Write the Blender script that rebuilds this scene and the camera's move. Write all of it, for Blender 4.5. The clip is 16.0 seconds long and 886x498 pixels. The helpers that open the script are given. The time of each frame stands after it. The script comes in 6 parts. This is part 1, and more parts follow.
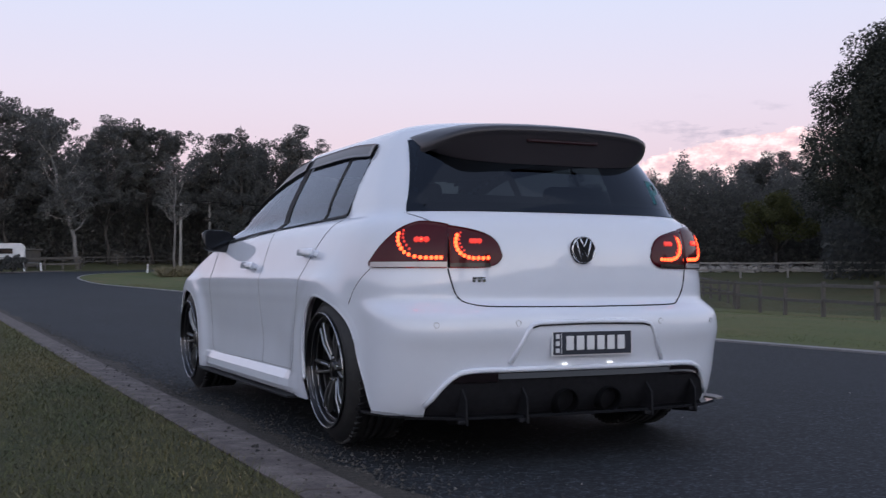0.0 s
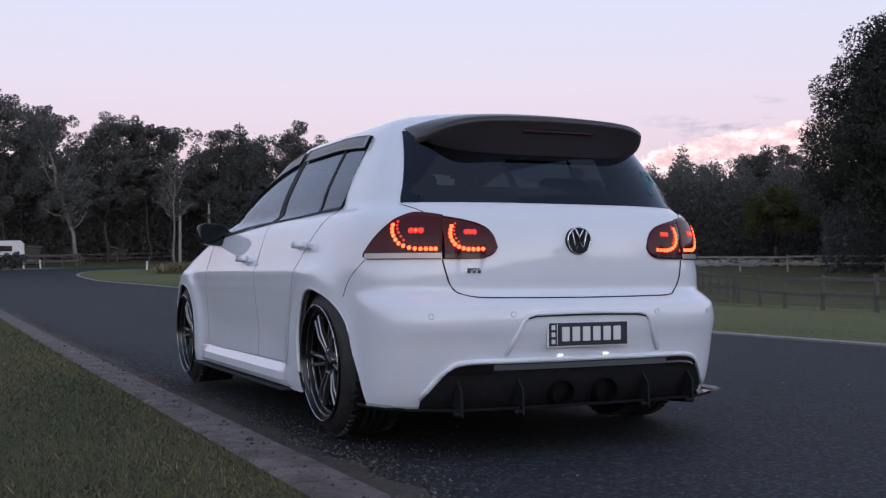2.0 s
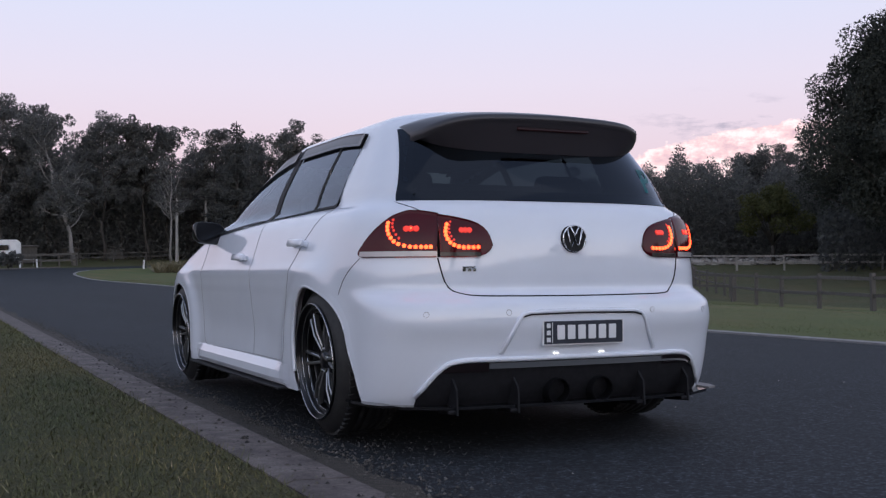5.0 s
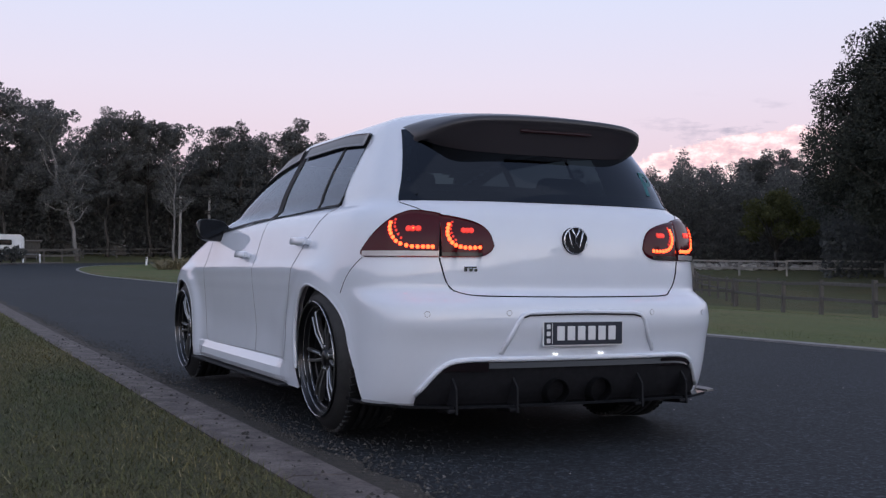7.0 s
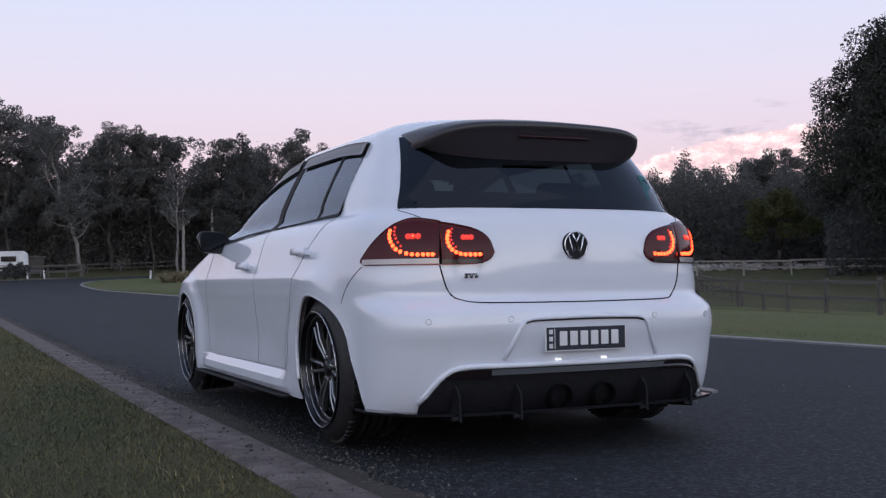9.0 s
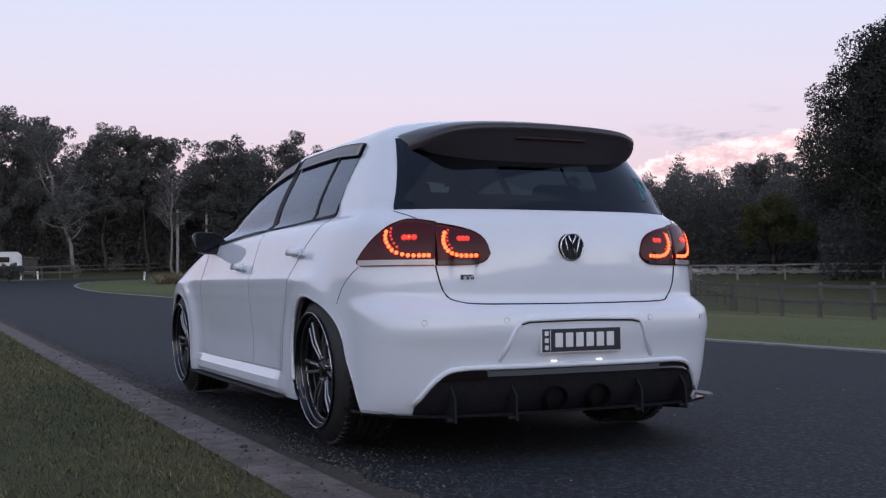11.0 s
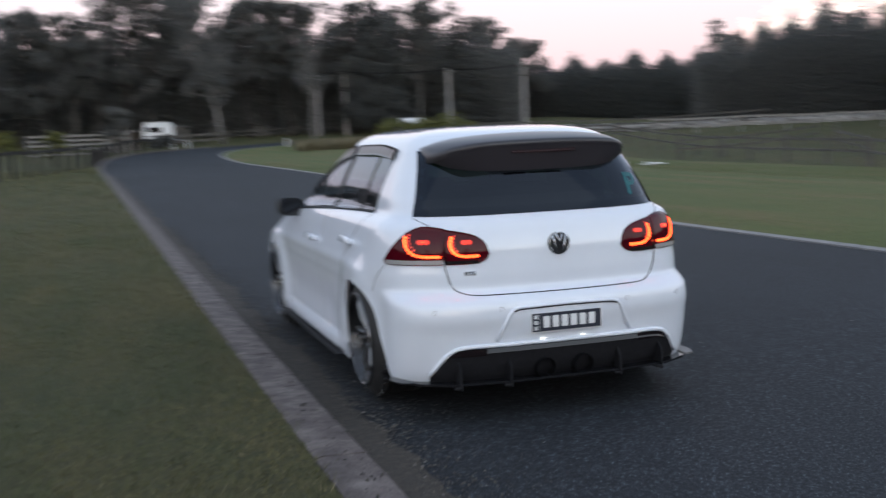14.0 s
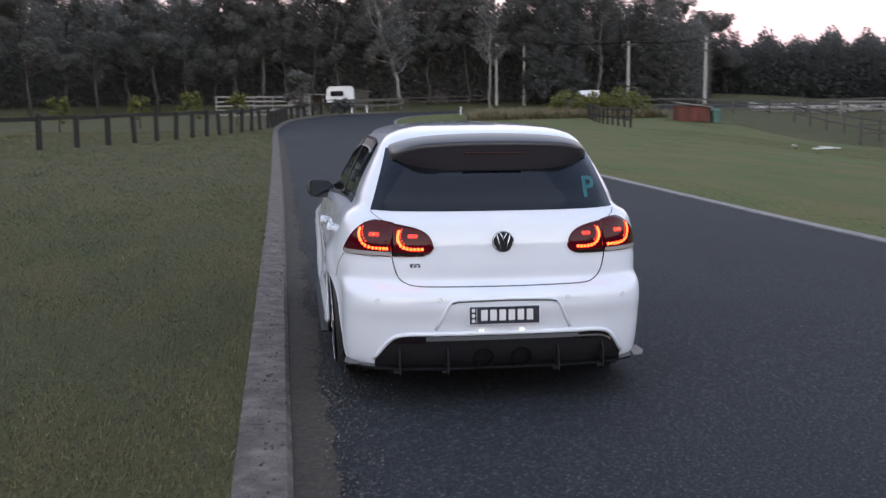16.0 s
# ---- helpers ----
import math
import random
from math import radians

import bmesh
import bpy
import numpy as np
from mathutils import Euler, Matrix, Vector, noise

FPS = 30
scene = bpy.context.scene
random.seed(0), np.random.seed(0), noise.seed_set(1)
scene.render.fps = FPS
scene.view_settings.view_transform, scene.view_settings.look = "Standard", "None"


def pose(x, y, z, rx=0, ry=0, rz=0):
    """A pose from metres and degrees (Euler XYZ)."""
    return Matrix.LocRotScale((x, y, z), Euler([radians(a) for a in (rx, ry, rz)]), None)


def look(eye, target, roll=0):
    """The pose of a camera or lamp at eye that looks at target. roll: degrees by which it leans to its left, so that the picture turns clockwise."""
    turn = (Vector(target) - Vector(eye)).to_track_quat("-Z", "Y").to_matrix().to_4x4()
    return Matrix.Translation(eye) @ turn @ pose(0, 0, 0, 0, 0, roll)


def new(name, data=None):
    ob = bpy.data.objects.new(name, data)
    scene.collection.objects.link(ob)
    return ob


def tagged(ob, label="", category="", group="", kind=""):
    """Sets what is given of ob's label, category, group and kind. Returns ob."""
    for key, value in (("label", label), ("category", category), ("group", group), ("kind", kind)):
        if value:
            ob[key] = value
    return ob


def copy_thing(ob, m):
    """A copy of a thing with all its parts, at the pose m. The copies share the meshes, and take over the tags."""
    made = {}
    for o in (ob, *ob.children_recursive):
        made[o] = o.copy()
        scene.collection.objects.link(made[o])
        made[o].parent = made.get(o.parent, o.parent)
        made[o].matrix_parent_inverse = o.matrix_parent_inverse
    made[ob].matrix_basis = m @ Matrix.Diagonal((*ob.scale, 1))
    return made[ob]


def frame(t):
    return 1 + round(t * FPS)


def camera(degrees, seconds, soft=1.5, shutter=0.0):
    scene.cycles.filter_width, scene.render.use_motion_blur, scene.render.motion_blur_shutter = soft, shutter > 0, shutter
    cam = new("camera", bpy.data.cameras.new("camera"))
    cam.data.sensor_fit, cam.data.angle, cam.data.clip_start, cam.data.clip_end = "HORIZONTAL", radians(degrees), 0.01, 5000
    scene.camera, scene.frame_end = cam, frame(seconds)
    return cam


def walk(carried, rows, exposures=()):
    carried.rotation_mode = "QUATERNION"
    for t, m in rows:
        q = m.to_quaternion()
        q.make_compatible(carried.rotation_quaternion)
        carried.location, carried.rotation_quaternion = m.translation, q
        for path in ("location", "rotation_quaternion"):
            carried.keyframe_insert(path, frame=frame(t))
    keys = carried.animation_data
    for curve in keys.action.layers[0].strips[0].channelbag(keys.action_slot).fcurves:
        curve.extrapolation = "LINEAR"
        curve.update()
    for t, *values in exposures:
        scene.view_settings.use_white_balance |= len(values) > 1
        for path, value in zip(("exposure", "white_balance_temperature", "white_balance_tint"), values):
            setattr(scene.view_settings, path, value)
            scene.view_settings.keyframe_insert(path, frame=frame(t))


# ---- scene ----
cam = camera(44.0, 16.0, soft=1.3, shutter=0.5)

# seconds, place, yaw (to the left), pitch (up), roll
PATH = [
    (0.0, -2.409, -3.702, 0.752, -25.61, 0.96, -0.14),
    (0.5, -2.386, -3.668, 0.740, -24.35, 0.68, -0.22),
    (1.0, -2.377, -3.674, 0.738, -24.61, 0.79, -0.43),
    (1.5, -2.384, -3.693, 0.738, -25.42, 1.24, -0.28),
    (2.0, -2.380, -3.688, 0.735, -25.62, 0.73, -0.41),
    (2.5, -2.366, -3.674, 0.735, -25.60, 0.76, -0.41),
    (3.0, -2.367, -3.681, 0.733, -25.06, 0.54, -0.98),
    (3.5, -2.367, -3.675, 0.736, -25.02, 0.23, -0.66),
    (4.0, -2.366, -3.673, 0.733, -25.46, 0.27, -0.69),
    (6.5, -2.385, -3.719, 0.731, -25.80, 1.18, -0.02),
    (7.0, -2.382, -3.717, 0.728, -25.63, 0.72, 0.38),
    (7.5, -2.374, -3.714, 0.725, -25.28, 0.59, 0.24),
    (8.0, -2.370, -3.714, 0.726, -25.40, 0.67, -0.25),
    (8.5, -2.369, -3.717, 0.728, -25.27, 0.93, -0.65),
    (9.0, -2.363, -3.710, 0.730, -25.44, 1.08, -0.93),
    (11.5, -2.369, -3.706, 0.722, -25.77, 1.24, -0.62),
    (12.0, -2.365, -3.707, 0.743, -25.23, 0.56, -2.49),
    (12.5, -2.342, -3.689, 0.749, -26.09, 0.52, -3.02),
    (13.0, -2.324, -3.627, 0.817, -26.86, -1.19, -1.55),
    (13.3, -2.318, -3.630, 0.925, -25.75, -5.60, -2.40),
    (13.5, -2.333, -3.708, 1.118, -25.52, -9.69, -3.34),
    (13.8, -2.391, -4.253, 1.490, -24.45, -9.81, -2.33),
    (14.0, -2.175, -4.850, 1.420, -18.00, -6.45, -2.62),
    (14.5, -1.972, -5.798, 1.469, -11.48, -6.03, -2.16),
    (15.0, -1.656, -5.548, 1.473, -10.88, -6.45, 4.48),
    (15.5, -1.453, -5.599, 1.580, -11.50, -8.60, 0.12),
    (16.0, -1.106, -5.450, 1.552, -8.34, -7.80, -0.62),
]


def heading(x, y, z, yaw, pitch, roll):
    a, b = radians(yaw), radians(pitch)
    eye = Vector((x, y, z))
    return look(eye, eye + Vector((-math.sin(a) * math.cos(b), math.cos(a) * math.cos(b), math.sin(b))), roll)


walk(cam, [(t, heading(*row)) for t, *row in PATH],
     exposures=[(0.0, -0.03, 6150, 10), (11.0, -0.03, 6150, 10), (12.8, -0.06, 6100, 7), (13.6, 0.18, 6200, -3), (14.4, 0.62, 6550, 5), (16.0, 0.68, 6600, 6)])

# ---- sky and sun: dusk, the sun just down behind the camera, pink belt ahead ----
world = bpy.data.worlds.new("dusk_sky")
scene.world = world
world.use_nodes = True
wt = world.node_tree
wt.nodes.clear()


def wnode(kind, **values):
    n = wt.nodes.new(kind)
    for key, value in values.items():
        n.inputs[key].default_value = value
    return n


def wmath(op, a, b=None, c=None):
    n = wt.nodes.new("ShaderNodeMath")
    n.operation = op
    for i, v in enumerate((a, b, c)):
        if v is None:
            continue
        if isinstance(v, (int, float)):
            n.inputs[i].default_value = v
        else:
            wt.links.new(v, n.inputs[i])
    return n.outputs[0]


def wramp(fac, stops):
    n = wt.nodes.new("ShaderNodeValToRGB")
    e = n.color_ramp.elements
    while len(e) < len(stops):
        e.new(0.5)
    for el, (p, c) in zip(e, stops):
        el.position, el.color = p, (*c, 1)
    wt.links.new(fac, n.inputs[0])
    return n.outputs[0]


def wmix(fac, a, b):
    n = wt.nodes.new("ShaderNodeMix")
    n.data_type = "RGBA"
    for i, v in ((0, fac), (6, a), (7, b)):
        if isinstance(v, (int, float)):
            n.inputs[i].default_value = v
        elif isinstance(v, tuple):
            n.inputs[i].default_value = (*v, 1)
        else:
            wt.links.new(v, n.inputs[i])
    return n.outputs[2]


coord = wt.nodes.new("ShaderNodeTexCoord")
split = wt.nodes.new("ShaderNodeSeparateXYZ")
wt.links.new(coord.outputs["Generated"], split.inputs[0])
dx, dy, dz = split.outputs
elev = wmath("ARCSINE", dz)                       # radians above the horizon
azim = wmath("ARCTAN2", dx, dy)                   # radians to the right of the road's line
ahead_sky = wramp(wmath("MULTIPLY", elev, 1.0), [
    (0.0, (0.76, 0.50, 0.60)), (0.075, (0.84, 0.62, 0.72)), (0.16, (0.83, 0.72, 0.85)),
    (0.24, (0.75, 0.75, 0.92)), (0.5, (0.50, 0.56, 0.76)), (1.0, (0.34, 0.40, 0.58))])
behind_sky = wramp(wmath("MULTIPLY", elev, 1.0), [
    (0.0, (1.5, 1.25, 1.15)), (0.1, (1.65, 1.55, 1.6)), (0.3, (1.15, 1.2, 1.4)), (0.5, (0.66, 0.74, 0.95)), (1.0, (0.34, 0.40, 0.58))])
back = wmath("MULTIPLY_ADD", dy, -0.6, 0.4)
back = wmath("MINIMUM", wmath("MAXIMUM", back, 0.0), 1.0)
dome = wmix(back, ahead_sky, behind_sky)
# a bank of pink cumulus low over the hills, and a few grey-blue shreds above it
squash = wt.nodes.new("ShaderNodeCombineXYZ")
wt.links.new(azim, squash.inputs[0])
wt.links.new(wmath("MULTIPLY", elev, 1.7), squash.inputs[1])
puff = wnode("ShaderNodeTexNoise", Scale=62.0, Detail=8.0, Roughness=0.62)
wt.links.new(squash.outputs[0], puff.inputs["Vector"])
large = wnode("ShaderNodeTexNoise", Scale=7.0, Detail=2.0)
wt.links.new(squash.outputs[0], large.inputs["Vector"])
CLOUD_AZ, CLOUD_WIDE = 0.71, 0.16
off = wmath("DIVIDE", wmath("SUBTRACT", azim, CLOUD_AZ), CLOUD_WIDE)
hump = wmath("MAXIMUM", wmath("SUBTRACT", 1.0, wmath("MULTIPLY", off, off)), 0.0)
top = wmath("MULTIPLY_ADD", hump, 0.03, wmath("MULTIPLY_ADD", azim, 0.16, -0.028))
edge = wmath("ADD", wmath("SUBTRACT", top, elev), wmath("MULTIPLY", wmath("SUBTRACT", puff.outputs["Fac"], 0.5), 0.030))
mask = wmath("MULTIPLY", wmath("SMOOTH_MIN", wmath("MAXIMUM", wmath("MULTIPLY", edge, 380.0), 0.0), 1.0, 0.2),
             wmath("MINIMUM", wmath("MULTIPLY", hump, 3.0), 1.0))
lit = wramp(puff.outputs["Fac"], [(0.33, (0.78, 0.50, 0.60)), (0.48, (1.02, 0.70, 0.74)), (0.60, (1.2, 0.97, 0.97))])
dome = wmix(mask, dome, lit)
shred = wnode("ShaderNodeTexNoise", Scale=1.0, Detail=5.0, Roughness=0.6)
thin = wt.nodes.new("ShaderNodeCombineXYZ")
wt.links.new(wmath("MULTIPLY", azim, 14.0), thin.inputs[0])
wt.links.new(wmath("MULTIPLY", elev, 45.0), thin.inputs[1])
wt.links.new(thin.outputs[0], shred.inputs["Vector"])
low = wmath("SUBTRACT", 1.0, wmath("MINIMUM", wmath("ABSOLUTE", wmath("MULTIPLY", wmath("SUBTRACT", elev, 0.12), 30.0)), 1.0))
side = wmath("SUBTRACT", 1.0, wmath("MINIMUM", wmath("ABSOLUTE", wmath("MULTIPLY", wmath("SUBTRACT", azim, 0.70), 9.0)), 1.0))
wisp = wmath("MULTIPLY", wmath("MAXIMUM", wmath("MULTIPLY", wmath("SUBTRACT", shred.outputs["Fac"], 0.57), 9.0), 0.0), wmath("MULTIPLY", low, side))
dome = wmix(wmath("MINIMUM", wisp, 0.7), dome, (0.40, 0.36, 0.50))
sky = wt.nodes.new("ShaderNodeTexSky")
sky.sky_type, sky.sun_disc, sky.sun_elevation, sky.sun_rotation = "NISHITA", False, radians(1.5), radians(200)
day = wnode("ShaderNodeBackground", Strength=0.05)
wt.links.new(sky.outputs[0], day.inputs["Color"])
glow = wnode("ShaderNodeBackground", Strength=0.95)
wt.links.new(dome, glow.inputs["Color"])
both = wt.nodes.new("ShaderNodeAddShader")
wt.links.new(day.outputs[0], both.inputs[0])
wt.links.new(glow.outputs[0], both.inputs[1])
world_out = wt.nodes.new("ShaderNodeOutputWorld")
wt.links.new(both.outputs[0], world_out.inputs[0])

sun = new("afterglow", bpy.data.lights.new("afterglow", "SUN"))
sun.data.energy, sun.data.angle, sun.data.color = 0.4, radians(120), (1.0, 0.94, 0.90)
sun.matrix_world = look((-6, -18, 7), (0, 0, 0))


# ---- materials ----
def material(name, color=(0.5, 0.5, 0.5), rough=0.5, metal=0.0, **more):
    m = bpy.data.materials.new(name)
    m.use_nodes = True
    b = m.node_tree.nodes["Principled BSDF"]
    b.inputs["Base Color"].default_value = (*color, 1)
    b.inputs["Roughness"].default_value = rough
    b.inputs["Metallic"].default_value = metal
    for key, value in more.items():
        b.inputs[key.replace("_", " ")].default_value = value
    return m


def add(m, kind, **values):
    n = m.node_tree.nodes.new(kind)
    for key, value in values.items():
        n.inputs[key].default_value = value
    return n


def mottle(m, scale, stops, detail=6.0, rough=0.6, stretch=(1, 1, 1), where="Object", to="Base Color"):
    """Colour from a noise through a ramp."""
    t = m.node_tree
    co, mp = add(m, "ShaderNodeTexCoord"), add(m, "ShaderNodeMapping", Scale=stretch)
    nz = add(m, "ShaderNodeTexNoise", Scale=scale, Detail=detail, Roughness=rough)
    t.links.new(co.outputs[where], mp.inputs[0])
    t.links.new(mp.outputs[0], nz.inputs["Vector"])
    r = t.nodes.new("ShaderNodeValToRGB")
    e = r.color_ramp.elements
    while len(e) < len(stops):
        e.new(0.5)
    for el, (p, c) in zip(e, stops):
        el.position, el.color = p, (*c, 1)
    t.links.new(nz.outputs["Fac"], r.inputs[0])
    if to:
        t.links.new(r.outputs[0], t.nodes["Principled BSDF"].inputs[to])
    return r.outputs[0], nz


def blend(m, fac, a, b, mode="MIX"):
    n = m.node_tree.nodes.new("ShaderNodeMix")
    n.data_type, n.blend_type = "RGBA", mode
    for i, v in ((0, fac), (6, a), (7, b)):
        if isinstance(v, (int, float)):
            n.inputs[i].default_value = v
        elif isinstance(v, tuple):
            n.inputs[i].default_value = (*v, 1)
        else:
            m.node_tree.links.new(v, n.inputs[i])
    return n.outputs[2]


def bump(m, height, strength=0.3, distance=0.01):
    n = add(m, "ShaderNodeBump", Strength=strength, Distance=distance)
    m.node_tree.links.new(height, n.inputs["Height"])
    m.node_tree.links.new(n.outputs[0], m.node_tree.nodes["Principled BSDF"].inputs["Normal"])


def set_color(m, socket):
    m.node_tree.links.new(socket, m.node_tree.nodes["Principled BSDF"].inputs["Base Color"])


def by_piece(m, stops, island=False):
    """A colour that differs from piece to piece."""
    n = add(m, "ShaderNodeNewGeometry") if island else add(m, "ShaderNodeObjectInfo")
    r = m.node_tree.nodes.new("ShaderNodeValToRGB")
    e = r.color_ramp.elements
    while len(e) < len(stops):
        e.new(0.5)
    for el, (p, c) in zip(e, stops):
        el.position, el.color = p, (*c, 1)
    m.node_tree.links.new(n.outputs["Random Per Island" if island else "Random"], r.inputs[0])
    set_color(m, r.outputs[0])
    return r.outputs[0]


# paint and trim of the car
PAINT = material("white_paint", (0.80, 0.81, 0.83), 0.5, Specular_IOR_Level=0.1, Coat_Weight=1.0, Coat_Roughness=0.01, Coat_IOR=1.8)
col, nz = mottle(PAINT, 3.0, [(0.35, (0.745, 0.775, 0.845)), (0.65, (0.775, 0.805, 0.875))])
BLACK_GLOSS = material("gloss_black", (0.010, 0.010, 0.012), 0.10)
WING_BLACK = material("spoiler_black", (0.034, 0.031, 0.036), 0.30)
# the spoiler's black lightened a little, to lift the shade beneath it
UNDERSIDE = material("lifted_satin_black", (0.040, 0.035, 0.041), 0.42)
FRIT = material("printed_black_glass", (0.008, 0.009, 0.012), 0.03, Specular_IOR_Level=0.40)
BLACK_MATT = material("black_plastic", (0.016, 0.016, 0.018), 0.6, Specular_IOR_Level=0.15)
mottle(BLACK_MATT, 40.0, [(0.3, (0.011, 0.011, 0.013)), (0.7, (0.019, 0.019, 0.022))])
# also on the added disc that stands for shade inside each wheel
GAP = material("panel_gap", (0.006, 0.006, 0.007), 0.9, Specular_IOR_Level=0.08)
GAP_SOFT = material("fine_panel_gap", (0.22, 0.22, 0.235), 0.8)
CABIN = material("dark_cabin", (0.07, 0.07, 0.078), 0.8)
HEADLINER = material("grey_headliner", (0.50, 0.48, 0.53), 0.9)
FABRIC = material("seat_fabric", (0.08, 0.08, 0.088), 0.85)
CHROME = material("chrome", (0.75, 0.76, 0.78), 0.12, 1.0)
POLISHED = material("polished_lip", (0.50, 0.51, 0.53), 0.22, 1.0)
LIP_DARK = material("dark_lip_metal", (0.055, 0.056, 0.060), 0.30, 1.0)
BARREL = material("dark_barrel", (0.012, 0.012, 0.014), 0.5)
SPOKE = material("gunmetal_spoke", (0.34, 0.345, 0.355), 0.28, 0.9)
DISC = material("brake_disc", (0.22, 0.21, 0.20), 0.4, 1.0)
RUBBER = material("tyre_rubber", (0.016, 0.016, 0.017), 0.62)
col, nz = mottle(RUBBER, 22.0, [(0.35, (0.012, 0.012, 0.013)), (0.65, (0.026, 0.025, 0.025))])
bump(RUBBER, nz.outputs["Fac"], 0.15, 0.002)
LENS = material("smoked_red_lens", (0.062, 0.002, 0.007), 0.05, Specular_IOR_Level=0.25)
LENS_BLACK = material("smoked_black_lens", (0.012, 0.008, 0.009), 0.1)
LENS_CLEAR = material("clear_lens_strip", (0.42, 0.40, 0.40), 0.15, 0.3)
LED = material("led_amber_red", (0.9, 0.1, 0.02), 0.4)
LED.node_tree.nodes["Principled BSDF"].inputs["Emission Color"].default_value = (1.0, 0.055, 0.012, 1)
LED.node_tree.nodes["Principled BSDF"].inputs["Emission Strength"].default_value = 7.5
LED_DIM = material("led_red_square", (0.6, 0.03, 0.02), 0.4)
LED_DIM.node_tree.nodes["Principled BSDF"].inputs["Emission Color"].default_value = (1.0, 0.05, 0.03, 1)
LED_DIM.node_tree.nodes["Principled BSDF"].inputs["Emission Strength"].default_value = 0.75
LED_FAINT = material("led_red_faint", (0.012, 0.003, 0.004), 0.3)
LED_FAINT.node_tree.nodes["Principled BSDF"].inputs["Emission Color"].default_value = (1.0, 0.05, 0.03, 1)
LED_FAINT.node_tree.nodes["Principled BSDF"].inputs["Emission Strength"].default_value = 0.004
BULB = material("plate_bulb", (0.9, 0.9, 0.9), 0.3)
BULB.node_tree.nodes["Principled BSDF"].inputs["Emission Color"].default_value = (1.0, 0.95, 0.85, 1)
BULB.node_tree.nodes["Principled BSDF"].inputs["Emission Strength"].default_value = 2.0
PLATE = material("plate_slate", (0.022, 0.026, 0.04), 0.35)
PLATE_WHITE = material("plate_white", (0.75, 0.75, 0.76), 0.45)
TEAL = material("teal_sticker", (0.045, 0.24, 0.27), 0.4)


def tinted(name, tint, gloss=0.02, sheen=(1, 1, 1), ior=1.5):
    m = bpy.data.materials.new(name)
    m.use_nodes = True
    t = m.node_tree
    t.nodes.clear()
    out, mixer = t.nodes.new("ShaderNodeOutputMaterial"), t.nodes.new("ShaderNodeMixShader")
    see, shine = t.nodes.new("ShaderNodeBsdfTransparent"), t.nodes.new("ShaderNodeBsdfGlossy")
    see.inputs[0].default_value, shine.inputs[0].default_value = (*tint, 1), (*sheen, 1)
    shine.inputs["Roughness"].default_value = gloss
    lw, rise, base = t.nodes.new("ShaderNodeLayerWeight"), t.nodes.new("ShaderNodeMath"), t.nodes.new("ShaderNodeMath")
    lw.inputs[0].default_value = 0.5
    rise.operation, base.operation = "POWER", "MULTIPLY_ADD"
    rise.inputs[1].default_value = 5.0
    head_on = ((ior - 1) / (ior + 1)) ** 2
    base.inputs[1].default_value, base.inputs[2].default_value = 1 - head_on, head_on
    t.links.new(lw.outputs["Facing"], rise.inputs[0])
    t.links.new(rise.outputs[0], base.inputs[0])
    t.links.new(base.outputs[0], mixer.inputs[0])
    t.links.new(see.outputs[0], mixer.inputs[1])
    t.links.new(shine.outputs[0], mixer.inputs[2])
    t.links.new(mixer.outputs[0], out.inputs[0])
    return m


GLASS_DARK = tinted("tinted_glass", (0.034, 0.054, 0.064), 0.02, (0.78, 0.86, 1.0), ior=1.54)
GLASS_SIDE = tinted("tinted_side_glass", (0.40, 0.44, 0.46), 0.02, (0.80, 0.88, 1.0))
GLASS_CLEAR = tinted("windscreen_glass", (0.72, 0.80, 0.78))

# ground
ASPHALT = material("asphalt", (0.05, 0.05, 0.055), 0.82, Specular_IOR_Level=0.28)
stone, nz1 = mottle(ASPHALT, 48.0, [(0.36, (0.0055, 0.0062, 0.0072)), (0.50, (0.021, 0.0238, 0.0272)), (0.58, (0.052, 0.056, 0.062)), (0.66, (0.18, 0.182, 0.188))], 4.0, 0.85, to=None)
wear, nz2 = mottle(ASPHALT, 0.45, [(0.3, (0.40, 0.44, 0.48)), (0.7, (0.66, 0.72, 0.79))], 5.0, 0.6, (1, 0.35, 1), to=None)
set_color(ASPHALT, blend(ASPHALT, 1.0, stone, wear, "MULTIPLY"))
bump(ASPHALT, nz1.outputs["Fac"], 0.4, 0.005)
CONCRETE = material("kerb_concrete", (0.2, 0.19, 0.18), 0.85)
c1, n1 = mottle(CONCRETE, 7.0, [(0.30, (0.038, 0.030, 0.028)), (0.5, (0.098, 0.079, 0.073)), (0.68, (0.172, 0.145, 0.134))], 8.0, 0.7, to=None)
c2, n2 = mottle(CONCRETE, 90.0, [(0.30, (0.35, 0.35, 0.35)), (0.45, (1, 1, 1)), (0.6, (1.08, 1.08, 1.08))], 3.0, 0.6, to=None)
set_color(CONCRETE, blend(CONCRETE, 1.0, c1, c2, "MULTIPLY"))
bump(CONCRETE, n2.outputs["Fac"], 0.5, 0.006)
DIRT = material("gutter_dirt", (0.05, 0.042, 0.034), 0.95)
c1, n1 = mottle(DIRT, 28.0, [(0.3, (0.020, 0.017, 0.014)), (0.55, (0.050, 0.042, 0.033)), (0.75, (0.105, 0.086, 0.062))], 7.0, 0.75)
bump(DIRT, n1.outputs["Fac"], 0.8, 0.015)
BARK_WHITE = material("ghost_gum_bark", (0.4, 0.38, 0.36), 0.8)
mottle(BARK_WHITE, 1.2, [(0.3, (0.10, 0.095, 0.09)), (0.5, (0.20, 0.19, 0.18)), (0.75, (0.30, 0.285, 0.27))], 6.0, 0.7, (1, 1, 0.25))
POLE = material("silvered_pole", (0.3, 0.29, 0.28), 0.85)
